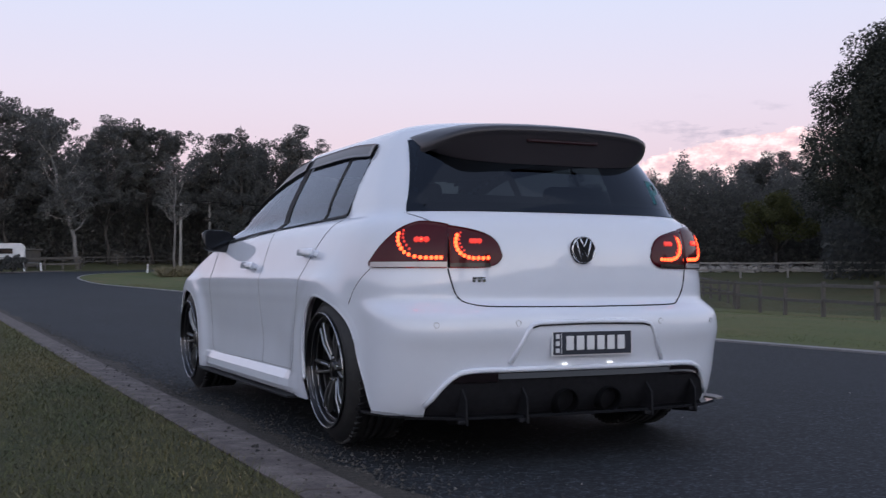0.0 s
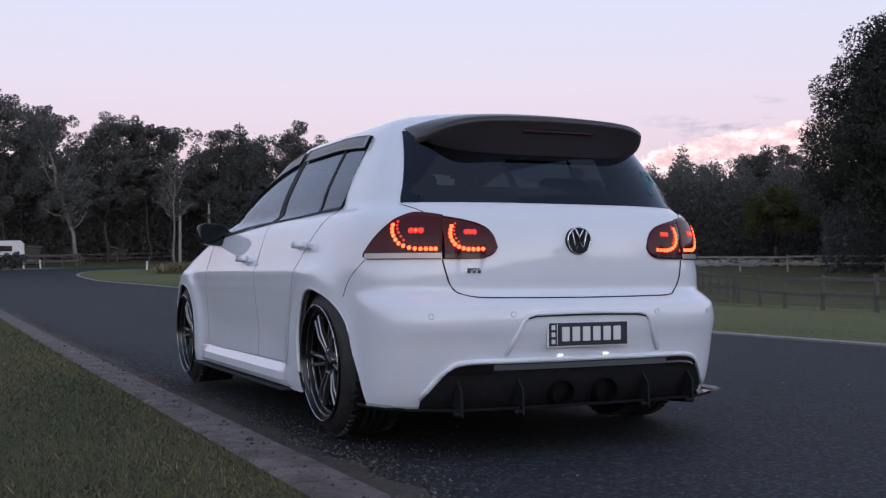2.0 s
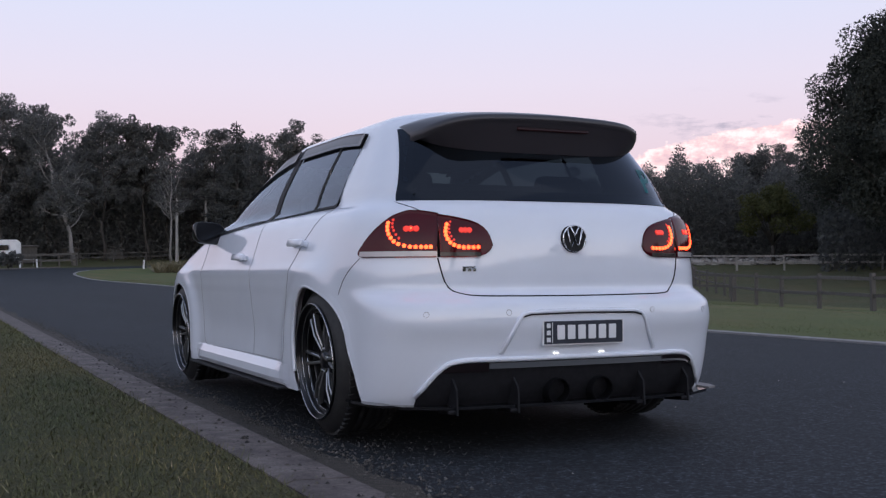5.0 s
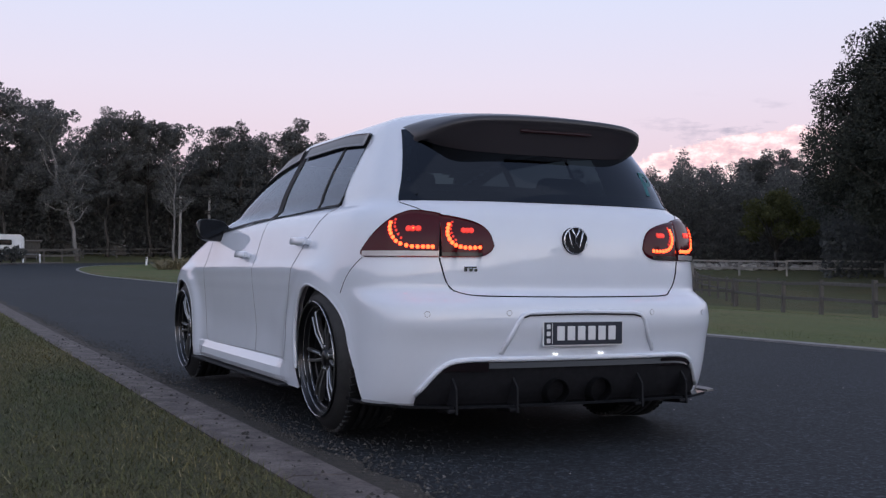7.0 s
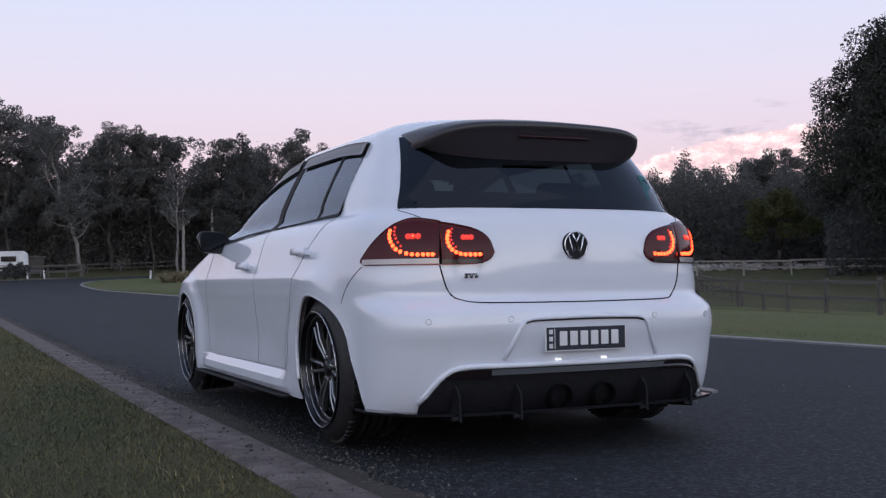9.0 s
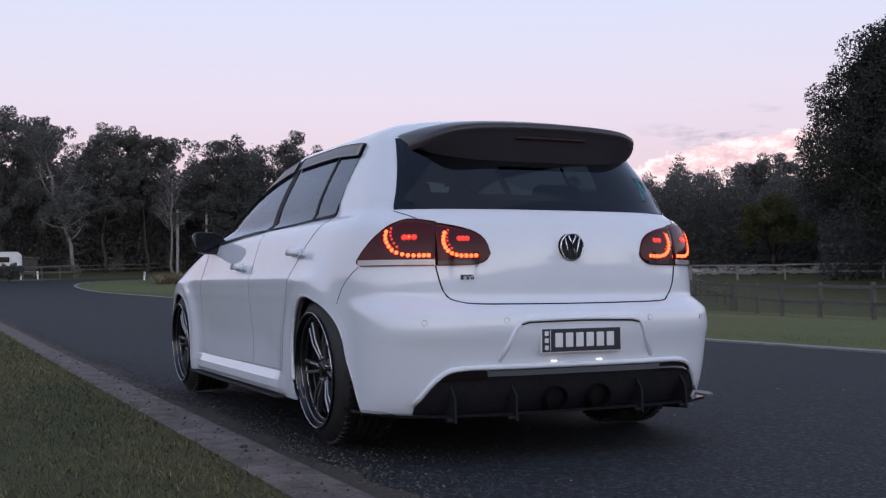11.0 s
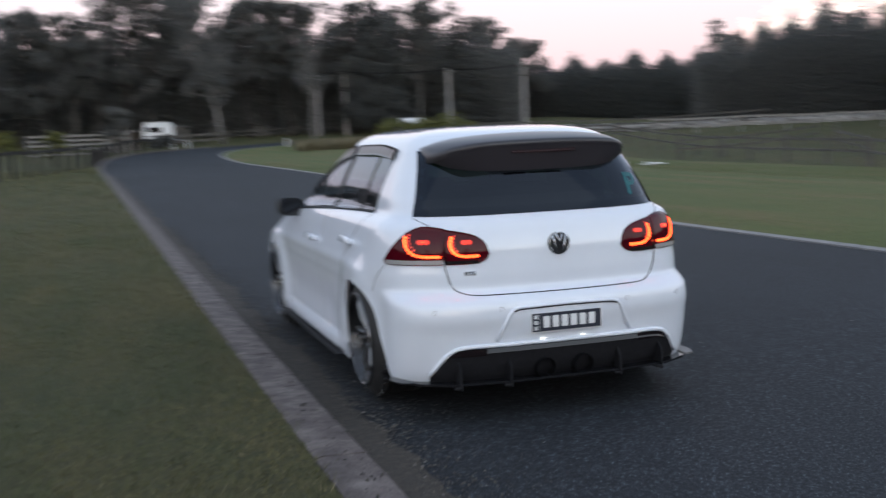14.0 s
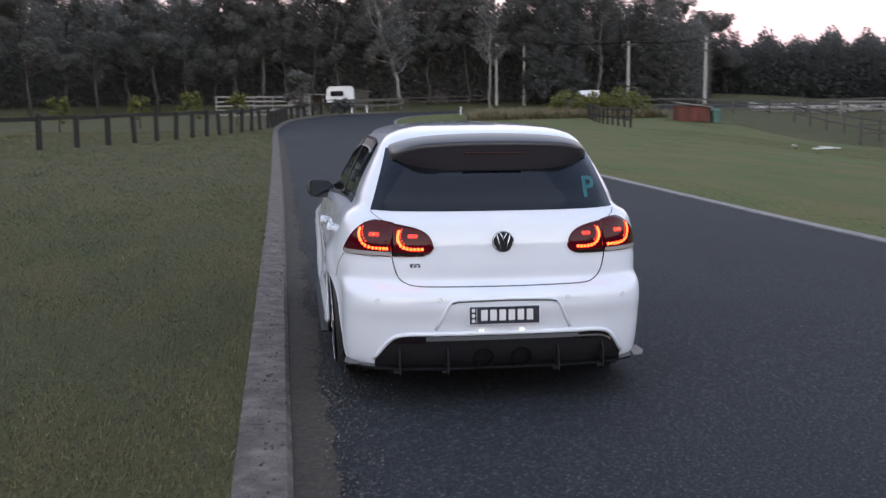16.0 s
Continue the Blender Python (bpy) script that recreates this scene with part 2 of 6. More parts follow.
mottle(POLE, 3.0, [(0.3, (0.24, 0.23, 0.22)), (0.7, (0.42, 0.40, 0.38))], 6.0, 0.7, (3, 3, 0.3))
EARTH = material("grassy_ground", (0.05, 0.055, 0.02), 0.95)
c1, n1 = mottle(EARTH, 0.35, [(0.3, (0.084, 0.069, 0.024)), (0.5, (0.063, 0.064, 0.019)), (0.7, (0.045, 0.057, 0.014))], 6.0, 0.65, to=None)
c2, n2 = mottle(EARTH, 42.0, [(0.34, (0.30, 0.31, 0.27)), (0.66, (1.60, 1.52, 1.38))], 8.0, 0.8, to=None)
set_color(EARTH, blend(EARTH, 1.0, c1, c2, "MULTIPLY"))
bump(EARTH, n2.outputs["Fac"], 0.8, 0.05)
EARTH_GREEN = material("mown_green_ground", (0.06, 0.09, 0.02), 0.95)
c1, n1 = mottle(EARTH_GREEN, 0.45, [(0.34, (0.104, 0.082, 0.024)), (0.48, (0.076, 0.082, 0.015)), (0.66, (0.050, 0.076, 0.010))], 7.0, 0.68, (1.6, 0.35, 1), to=None)
c2, n2 = mottle(EARTH_GREEN, 14.0, [(0.3, (0.62, 0.64, 0.6)), (0.7, (1.45, 1.4, 1.3))], 6.0, 0.7, to=None)
set_color(EARTH_GREEN, blend(EARTH_GREEN, 1.0, c1, c2, "MULTIPLY"))
bump(EARTH_GREEN, n2.outputs["Fac"], 0.4, 0.02)
GRASS = material("grass_blades", (0.06, 0.08, 0.025), 0.7)
blade = by_piece(GRASS, [(0.0, (0.046, 0.056, 0.018)), (0.5, (0.090, 0.094, 0.031)), (0.93, (0.138, 0.124, 0.052)), (1.0, (0.28, 0.245, 0.15))], True)
patch, np_ = mottle(GRASS, 1.6, [(0.38, (0.64, 0.78, 0.62)), (0.62, (1.30, 1.12, 1.0))], 5.0, 0.6, (1.0, 0.22, 1.0), to=None)
set_color(GRASS, blend(GRASS, 1.0, blade, patch, "MULTIPLY"))
GRASS_GREEN = material("green_grass_blades", (0.07, 0.13, 0.03), 0.7)
blade = by_piece(GRASS_GREEN, [(0.0, (0.046, 0.064, 0.010)), (0.6, (0.074, 0.088, 0.015)), (1.0, (0.14, 0.125, 0.036))], True)
EDGING = material("pale_edging_concrete", (0.24, 0.23, 0.23), 0.85)
mottle(EDGING, 6.0, [(0.3, (0.15, 0.145, 0.145)), (0.7, (0.29, 0.28, 0.275))], 7.0, 0.7)
DRY = material("dry_grass", (0.16, 0.13, 0.07), 0.8)
by_piece(DRY, [(0.0, (0.11, 0.10, 0.055)), (0.6, (0.18, 0.155, 0.09)), (1.0, (0.28, 0.23, 0.135))], True)
LITTER = material("gutter_litter", (0.1, 0.09, 0.07), 0.9)
by_piece(LITTER, [(0.0, (0.024, 0.023, 0.022)), (0.6, (0.058, 0.051, 0.044)), (0.90, (0.095, 0.084, 0.068)), (1.0, (0.15, 0.14, 0.125))], True)
# trees and timber
def leafy(name, stops, through_share=0.42):
    """Leaves: each spray its own tone, and part of the light comes through."""
    m = material(name, stops[0][1], 0.85, Specular_IOR_Level=0.12)
    tone = by_piece(m, stops, True)
    t = m.node_tree
    glow_through, mixer = t.nodes.new("ShaderNodeBsdfTranslucent"), t.nodes.new("ShaderNodeMixShader")
    t.links.new(tone, glow_through.inputs["Color"])
    mixer.inputs[0].default_value = through_share
    t.links.new(t.nodes["Principled BSDF"].outputs[0], mixer.inputs[1])
    t.links.new(glow_through.outputs[0], mixer.inputs[2])
    t.links.new(mixer.outputs[0], t.nodes["Material Output"].inputs["Surface"])
    return m


# both leaf tones are lightened and greyed: distant haze put into the colour
LEAF = leafy("hazed_gum_leaves", [(0.0, (0.108, 0.109, 0.108)), (0.6, (0.142, 0.143, 0.136)), (1.0, (0.185, 0.183, 0.165))])
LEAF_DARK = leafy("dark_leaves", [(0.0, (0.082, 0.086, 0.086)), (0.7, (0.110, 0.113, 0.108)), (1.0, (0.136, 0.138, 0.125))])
LEAF_GREEN = material("shrub_leaves", (0.07, 0.08, 0.02), 0.7)
by_piece(LEAF_GREEN, [(0.0, (0.065, 0.075, 0.020)), (0.7, (0.11, 0.115, 0.026)), (1.0, (0.17, 0.16, 0.035))], True)
LEAF_OLIVE = leafy("olive_leaves", [(0.0, (0.065, 0.070, 0.032)), (0.7, (0.090, 0.094, 0.040)), (1.0, (0.125, 0.120, 0.05))])
LEAF_FIG = leafy("fig_leaves", [(0.0, (0.036, 0.042, 0.038)), (0.7, (0.052, 0.058, 0.050)), (1.0, (0.072, 0.076, 0.062))], 0.2)
BARK = material("pale_bark", (0.2, 0.18, 0.16), 0.85)
mottle(BARK, 1.2, [(0.3, (0.06, 0.054, 0.05)), (0.55, (0.14, 0.13, 0.12)), (0.75, (0.24, 0.225, 0.21))], 6.0, 0.7, (1, 1, 0.25))
BARK_DARK = material("dark_bark", (0.06, 0.05, 0.045), 0.9)
mottle(BARK_DARK, 1.5, [(0.3, (0.03, 0.026, 0.023)), (0.7, (0.075, 0.066, 0.058))], 6.0, 0.7, (1, 1, 0.25))
GRAVEL = material("dark_gravel", (0.05, 0.05, 0.05), 0.9)
by_piece(GRAVEL, [(0.0, (0.012, 0.012, 0.013)), (0.6, (0.034, 0.034, 0.036)), (0.92, (0.062, 0.061, 0.060)), (1.0, (0.12, 0.118, 0.112))], True)
TIMBER = material("weathered_timber", (0.09, 0.08, 0.07), 0.85)
mottle(TIMBER, 5.0, [(0.3, (0.055, 0.050, 0.045)), (0.7, (0.125, 0.113, 0.100))], 6.0, 0.7, (3, 3, 0.4))
TIMBER_DARK = material("dark_timber", (0.02, 0.018, 0.016), 0.85)
mottle(TIMBER_DARK, 5.0, [(0.3, (0.010, 0.009, 0.008)), (0.7, (0.028, 0.025, 0.022))], 6.0, 0.7, (3, 3, 0.4))
TIMBER_PALE = material("pale_timber", (0.25, 0.24, 0.23), 0.8)
mottle(TIMBER_PALE, 5.0, [(0.3, (0.17, 0.16, 0.15)), (0.7, (0.30, 0.285, 0.265))], 6.0, 0.7, (3, 3, 0.4))
WHITE = material("white_enamel", (0.72, 0.73, 0.74), 0.4)
mottle(WHITE, 2.0, [(0.3, (0.62, 0.63, 0.64)), (0.7, (0.74, 0.75, 0.76))])
RUST = material("rust_red_sheet", (0.15, 0.04, 0.03), 0.7)
mottle(RUST, 2.0, [(0.3, (0.075, 0.022, 0.016)), (0.7, (0.16, 0.045, 0.032))], stretch=(1, 1, 0.2))
TANK = material("green_tank", (0.05, 0.13, 0.11), 0.5)
mottle(TANK, 2.0, [(0.3, (0.05, 0.12, 0.10)), (0.7, (0.09, 0.17, 0.15))])
SHEET = material("grey_roof_sheet", (0.2, 0.2, 0.2), 0.6)
mottle(SHEET, 1.5, [(0.3, (0.11, 0.10, 0.10)), (0.7, (0.22, 0.21, 0.20))])
RUBBLE = material("pale_rubble", (0.3, 0.28, 0.26), 0.9)
by_piece(RUBBLE, [(0.0, (0.14, 0.13, 0.12)), (1.0, (0.38, 0.36, 0.33))], True)
STEEL = material("galvanised_steel", (0.3, 0.31, 0.32), 0.45, 0.8)
HILL = material("far_hill_forest", (0.04, 0.045, 0.045), 0.95)
mottle(HILL, 0.05, [(0.3, (0.030, 0.036, 0.038)), (0.7, (0.060, 0.065, 0.064))], 8.0, 0.7)


# ---- mesh tools ----
def mesh_part(name, verts, faces, mat, parent=None, label="", smooth=True):
    me = bpy.data.meshes.new(name)
    me.from_pydata([tuple(v) for v in verts], [], [tuple(f) for f in faces])
    me.materials.append(mat)
    if smooth:
        me.shade_smooth()
    ob = new(name, me)
    if parent is not None:
        ob.parent = parent
    if label:
        tagged(ob, label)
    return ob


def part(name, bm, mat, parent=None, label="", smooth=False):
    me = bpy.data.meshes.new(name)
    bm.to_mesh(me)
    bm.free()
    me.materials.append(mat)
    if smooth:
        me.shade_smooth()
    ob = new(name, me)
    if parent is not None:
        ob.parent = parent
    if label:
        tagged(ob, label)
    return ob


def thing(name, label, category, where=(0, 0, 0), turn=0.0, group="", kind=""):
    ob = new(name)
    ob.matrix_basis = pose(*where, 0, 0, turn)
    ob.empty_display_size = 0.1
    return tagged(ob, label, category, group, kind)


def box_bm(size, at=(0, 0, 0), bevel=0.0, bm=None, rot=None):
    bm = bm or bmesh.new()
    m = Matrix.Translation(at) @ (rot or Matrix()) @ Matrix.Diagonal((*size, 1))
    got = bmesh.ops.create_cube(bm, size=1.0, matrix=m)["verts"]
    if bevel:
        edges = list({e for v in got for e in v.link_edges})
        bmesh.ops.bevel(bm, geom=edges, offset=bevel, segments=2, affect="EDGES", profile=0.5)
    return bm


def rod_bm(a, b, r0, r1=None, sides=8, bm=None):
    bm = bm or bmesh.new()
    a, b = Vector(a), Vector(b)
    m = Matrix.Translation((a + b) / 2) @ (b - a).to_track_quat("Z", "Y").to_matrix().to_4x4()
    bmesh.ops.create_cone(bm, cap_ends=True, segments=sides, radius1=r0, radius2=r0 if r1 is None else r1, depth=(b - a).length, matrix=m)
    return bm


def lathe(profile, segs, closed=False):
    """Rings of (radius, x) turned about the x axis."""
    verts, faces = [], []
    n = len(profile)
    for i in range(segs):
        a = 2 * math.pi * i / segs
        verts += [(x, r * math.cos(a), r * math.sin(a)) for r, x in profile]
    for i in range(segs):
        j = (i + 1) % segs
        for k in range(n if closed else n - 1):
            l = (k + 1) % n
            faces.append((i * n + k, i * n + l, j * n + l, j * n + k))
    return verts, faces


def tube(points, r, sides=6, flat=1.0):
    """A tube along a polyline."""
    pts = [Vector(p) for p in points]
    verts, faces = [], []
    for i, p in enumerate(pts):
        d = (pts[min(i + 1, len(pts) - 1)] - pts[max(i - 1, 0)]).normalized()
        up = Vector((0, 0, 1)) if abs(d.z) < 0.9 else Vector((0, 1, 0))
        s = d.cross(up).normalized()
        u = s.cross(d)
        for k in range(sides):
            a = 2 * math.pi * k / sides
            verts.append(p + r * (math.cos(a) * s * flat + math.sin(a) * u))
    for i in range(len(pts) - 1):
        for k in range(sides):
            l = (k + 1) % sides
            faces.append((i * sides + k, i * sides + l, (i + 1) * sides + l, (i + 1) * sides + k))
    faces.append(tuple(range(sides))[::-1])
    faces.append(tuple(range((len(pts) - 1) * sides, len(pts) * sides)))
    return verts, faces


def spline(xs, ys):
    """A smooth curve through the given values that does not overshoot."""
    xs, ys = np.array(xs, float), np.array(ys, float)
    h, d = np.diff(xs), np.diff(ys) / np.diff(xs)
    m = np.zeros(len(xs))
    for i in range(1, len(xs) - 1):
        if d[i - 1] * d[i] > 0:
            w1, w2 = 2 * h[i] + h[i - 1], h[i] + 2 * h[i - 1]
            m[i] = (w1 + w2) / (w1 / d[i - 1] + w2 / d[i])
    m[0], m[-1] = d[0], d[-1]

    def at(x):
        x = min(max(x, xs[0]), xs[-1])
        i = min(int(np.searchsorted(xs, x, "right")) - 1, len(xs) - 2)
        t = (x - xs[i]) / h[i]
        return float(ys[i] * (1 + 2 * t) * (1 - t) ** 2 + m[i] * h[i] * t * (1 - t) ** 2 + ys[i + 1] * t * t * (3 - 2 * t) + m[i + 1] * h[i] * t * t * (t - 1))
    return at


def smooth_step(a, b, x):
    t = min(max((x - a) / (b - a), 0.0), 1.0)
    return t * t * (3 - 2 * t)


# ---- ground, road and kerb ----
def ground_z(x, y):
    """The land: level round the car, a gentle rise where the road bends away, a paddock lying lower on the right."""
    rise = smooth_step(45, 85, y) * 0.55 + smooth_step(80, 110, y) * 1.3
    bearing = math.atan2(x + 2.35, y + 3.7)
    rise *= smooth_step(0.62, 0.40, bearing) if y > 0 else 0
    reach = math.hypot(x, y)
    fall = 0.85 * smooth_step(7.5, 25, x) * smooth_step(0.34, 0.52, bearing) * (1 - smooth_step(48, 92, reach))
    back = 0.7 * smooth_step(60, 100, reach) * smooth_step(0.45, 0.62, bearing)
    far = smooth_step(150, 600, reach) * 6.0
    dip = 0.006 * min(max(y + 1.0, 0.0), 9.0) * (1 - smooth_step(12, 40, y))
    return rise + far - fall + back - dip


road_mid = [(2.13, -60.0), (2.13, -10.0), (2.14, 3.0), (2.15, 8.0), (2.15, 13.0), (2.14, 18.6), (2.10, 30.0), (2.05, 42.0), (2.10, 54.0), (2.9, 64.0), (5.4, 72.0), (10.5, 78.0),
            (19.0, 82.5), (30.0, 86.0), (60.0, 92.0), (110.0, 100.0)]
HALF = 3.2


def along(points, step):
    """Even steps along a smooth line through the points: place and direction."""
    pts = [Vector((*p, 0)) for p in points]
    fine = []
    for i in range(len(pts) - 1):
        p0, p1, p2, p3 = pts[max(i - 1, 0)], pts[i], pts[i + 1], pts[min(i + 2, len(pts) - 1)]
        k = max(2, int((p2 - p1).length / 0.5))
        for j in range(k):
            t = j / k
            fine.append(0.5 * ((2 * p1) + (p2 - p0) * t + (2 * p0 - 5 * p1 + 4 * p2 - p3) * t * t + (3 * p1 - p0 - 3 * p2 + p3) * t ** 3))
    fine.append(pts[-1])
    out, left = [], 0.0
    for a, b in zip(fine, fine[1:]):
        d = (b - a).length
        while left < d:
            out.append((a + (b - a) * left / d, (b - a).normalized()))
            left += step
        left -= d
    return out


def ribbon(line, lo, hi, lift, cols=2, crown=0.0):
    verts, faces = [], []
    for p, d in line:
        side = Vector((d.y, -d.x, 0))
        for c in range(cols + 1):
            o = lo + (hi - lo) * c / cols
            q = p + side * o
            verts.append((q.x, q.y, ground_z(q.x, q.y) + lift + crown * (1 - (2 * c / cols - 1) ** 2)))
    for i in range(len(line) - 1):
        for c in range(cols):
            a = i * (cols + 1) + c
            faces.append((a, a + 1, a + cols + 2, a + cols + 1))
    return verts, faces


def ground_sheet():
    xs = sorted({*np.round(np.linspace(-40, 70, 89), 3), *np.round(np.linspace(-1500, 1500, 41), 3)})
    ys = sorted({*np.round(np.linspace(-30, 130, 101), 3), *np.round(np.linspace(-1500, 2000, 51), 3)})
    verts = [(x, y, ground_z(x, y) - 0.035) for y in ys for x in xs]
    n = len(xs)
    faces = [(j * n + i, j * n + i + 1, (j + 1) * n + i + 1, (j + 1) * n + i) for j in range(len(ys) - 1) for i in range(n - 1)]
    return mesh_part("ground", verts, faces, EARTH)


tagged(ground_sheet(), "grass-covered ground reaching out to the hills", "ground", kind="structure")
line = along(road_mid, 1.0)
tagged(mesh_part("road", *ribbon(line, -HALF, HALF, -0.01, 12, 0.01), ASPHALT), "dark grey asphalt road bending away beyond the car", "road", kind="structure")

# verges a little above the road, their outer sides falling to the ground
def verge(name, lo, hi, label, mat, start=0.045):
    verts, faces = [], []
    steps = [lo + (hi - lo) * (k / 14) ** 1.6 for k in range(15)]
    rows = along(road_mid[:12], 1.0)
    for p, d in rows:
        side = Vector((d.y, -d.x, 0))
        for o in steps:
            q = p + side * o
            lift = (start + (0.045 - start) * smooth_step(0, 0.9, abs(o - lo))) * (1 - smooth_step(14, 20, abs(o))) - 0.03 * smooth_step(14, 20, abs(o))
            verts.append((q.x, q.y, ground_z(q.x, q.y) + lift + 0.012 * smooth_step(-0.1, 0.6, abs(o - lo)) * noise.noise((q.x * 0.7, q.y * 0.7, 3))))
    n = len(steps)
    for i in range(len(rows) - 1):
        for c in range(n - 1):
            a = i * n + c
            faces.append((a, a + 1, a + n + 1, a + n))
    return tagged(mesh_part(name, verts, faces, mat), label, "grass", kind="structure")


verge("verge_left", -HALF - 0.26, -24.0, "mown grass verge beside the concrete kerb", EARTH)
verge("verge_right", HALF + 0.15, 24.0, "mown green grass verge across the road", EARTH_GREEN, 0.006)

# the kerb: concrete lengths with open joints
kerb = thing("kerb", "weathered grey concrete kerb flush with the grass", "kerb", kind="structure")
kline = along(road_mid[:12], 0.2)


def kerb_piece(chunk, lo, hi, height):
    section = [(hi, -0.06), (hi - 0.012, height - 0.03), (hi - 0.035, height - 0.004), (lo + 0.03, height + 0.004), (lo, height - 0.004), (lo, -0.06)]
    verts, faces = [], []
    n = len(section)
    for p, d in chunk:
        side = Vector((d.y, -d.x, 0))
        for o, z in section:
            q = p + side * o
            wob = 0.0022 * noise.noise((q.x * 3, q.y * 3, 9))
            verts.append((q.x + wob, q.y, ground_z(q.x, q.y) + z + 0.5 * wob))
    for i in range(len(chunk) - 1):
        for c in range(n - 1):
            a = i * n + c
            faces.append((a, a + 1, a + n + 1, a + n))
    faces += [tuple(range(n)), tuple(range((len(chunk) - 1) * n, len(chunk) * n))[::-1]]
    return mesh_part("kerb_stone", verts, faces, CONCRETE, kerb, smooth=False)


for i in range(250, len(kline) - 14, 12):
    chunk = kline[i:i + 13]
    p, d = chunk[-1]
    kerb_piece(chunk[:-1] + [(p - d * 0.012, d)], -HALF - 0.27, -HALF - 0.02, 0.055)
edging = thing("road_edging", "pale concrete edging strip along the far side of the road", "kerb", kind="structure")
for i in range(250, len(kline) - 30, 28):
    chunk = kline[i:i + 29:4]
    verts, faces = ribbon(chunk, HALF, HALF + 0.16, 0.008, 1)
    top = len(verts)
    verts += [(x, y, z - 0.11) for x, y, z in verts]
    faces = [tuple(f) for f in faces] + [(a * 2, (a + 1) * 2, (a + 1) * 2 + top, a * 2 + top) for a in range(len(chunk) - 1)]
    mesh_part("edging_stone", verts, faces, EDGING, edging, smooth=False)

# a strip of washed-in dirt lies in the gutter
verts, faces = [], []
rows = along(road_mid[1:8], 0.12)
for i, (p, d) in enumerate(rows):
    side = Vector((d.y, -d.x, 0))
    far_side = 0.15 + 0.11 * noise.noise((p.y * 0.8, 2.0, 0)) + 0.07 * noise.noise((p.y * 4.0, 5.0, 0))
    for o, lift in ((-0.04, 0.016), (far_side * 0.6, 0.006), (far_side, 0.0)):
        q = p + side * (-HALF + o)
        verts.append((q.x, q.y, ground_z(q.x, q.y) + lift - 0.004 + 0.004 * noise.noise((q.x * 9, q.y * 9, 1))))
for i in range(len(rows) - 1):
    for c in range(2):
        a = i * 3 + c
        faces.append((a, a + 1, a + 4, a + 3))
tagged(mesh_part("gutter_dirt", verts, faces, DIRT), "dark washed-in dirt along the kerb's foot", "dirt", kind="structure")


# ---- the white hatchback ----
car = thing("hatchback_car", "white lowered five-door hatchback parked by the kerb, tail lights on", "car")
car.matrix_basis = pose(0, 0, 0, -0.42, 0.36, -0.63)
WHEEL_Y, BASE, AXLE_Z = 0.764, 2.578, 0.315
Z = [0.17, 0.20, 0.30, 0.42, 0.50, 0.56, 0.595, 0.62, 0.70, 0.80, 0.90, 0.94, 0.975, 1.05, 1.15, 1.24, 1.31, 1.35, 1.38, 1.40, 1.415, 1.42]
REAR = spline(Z, [0.06, 0.035, 0.0, -0.025, -0.045, -0.040, 0.005, 0.05, 0.042, 0.045, 0.068, 0.09, 0.125, 0.165, 0.225, 0.285, 0.335, 0.38, 0.47, 0.66, 1.0, 1.45])
WIDE = spline(Z, [0.80, 0.805, 0.810, 0.812, 0.812, 0.814, 0.816, 0.820, 0.826, 0.818, 0.800, 0.776, 0.722, 0.696, 0.652, 0.605, 0.566, 0.528, 0.465, 0.37, 0.20, 0.03])
CORNER = spline([0.17, 0.20, 0.50, 0.75, 0.975, 1.24, 1.31, 1.38, 1.42], [0.45, 0.46, 0.475, 0.56, 0.50, 0.45, 0.42, 0.38, 0.1])
POWER = spline([0.17, 0.50, 0.62, 0.75, 1.24, 1.31, 1.42], [3.4, 3.35, 3.15, 3.0, 3.0, 2.8, 2.2])
NOSE = spline([0.17, 0.30, 0.50, 0.65, 0.72, 0.78, 0.84, 0.90, 0.94, 0.975, 1.05, 1.15, 1.24, 1.31, 1.35, 1.38, 1.40, 1.415, 1.42],
              [4.05, 4.15, 4.17, 4.12, 4.03, 3.88, 3.62, 3.32, 3.14, 3.02, 2.84, 2.60, 2.40, 2.24, 2.13, 2.02, 1.92, 1.75, 1.5])
FCORNER = spline([0.17, 0.72, 0.90, 1.0, 1.31, 1.42], [0.75, 0.80, 0.60, 0.48, 0.40, 0.05])


def outline(u, z):
    """A place on the body's side: u 0 to 1 round the rear corner, 1 to 2 along the flank, 2 to 3 round the nose."""
    w, r, c, n = WIDE(z), REAR(z), CORNER(z), POWER(z)
    f, fc = NOSE(z), FCORNER(z)
    if u <= 1:
        a = u * math.pi / 2
        x, y = w * math.sin(a) ** (2 / n), r + c - c * max(math.cos(a), 0.0) ** (2 / n)
    elif u <= 2:
        x, y = w, r + c + (f - fc - r - c) * (u - 1)
    else:
        a = (u - 2) * math.pi / 2
        x, y = w * max(math.cos(a), 0.0) ** (2 / 2.5), f - fc + fc * math.sin(a) ** (2 / 2.5)
    return bulge(x, y, z)


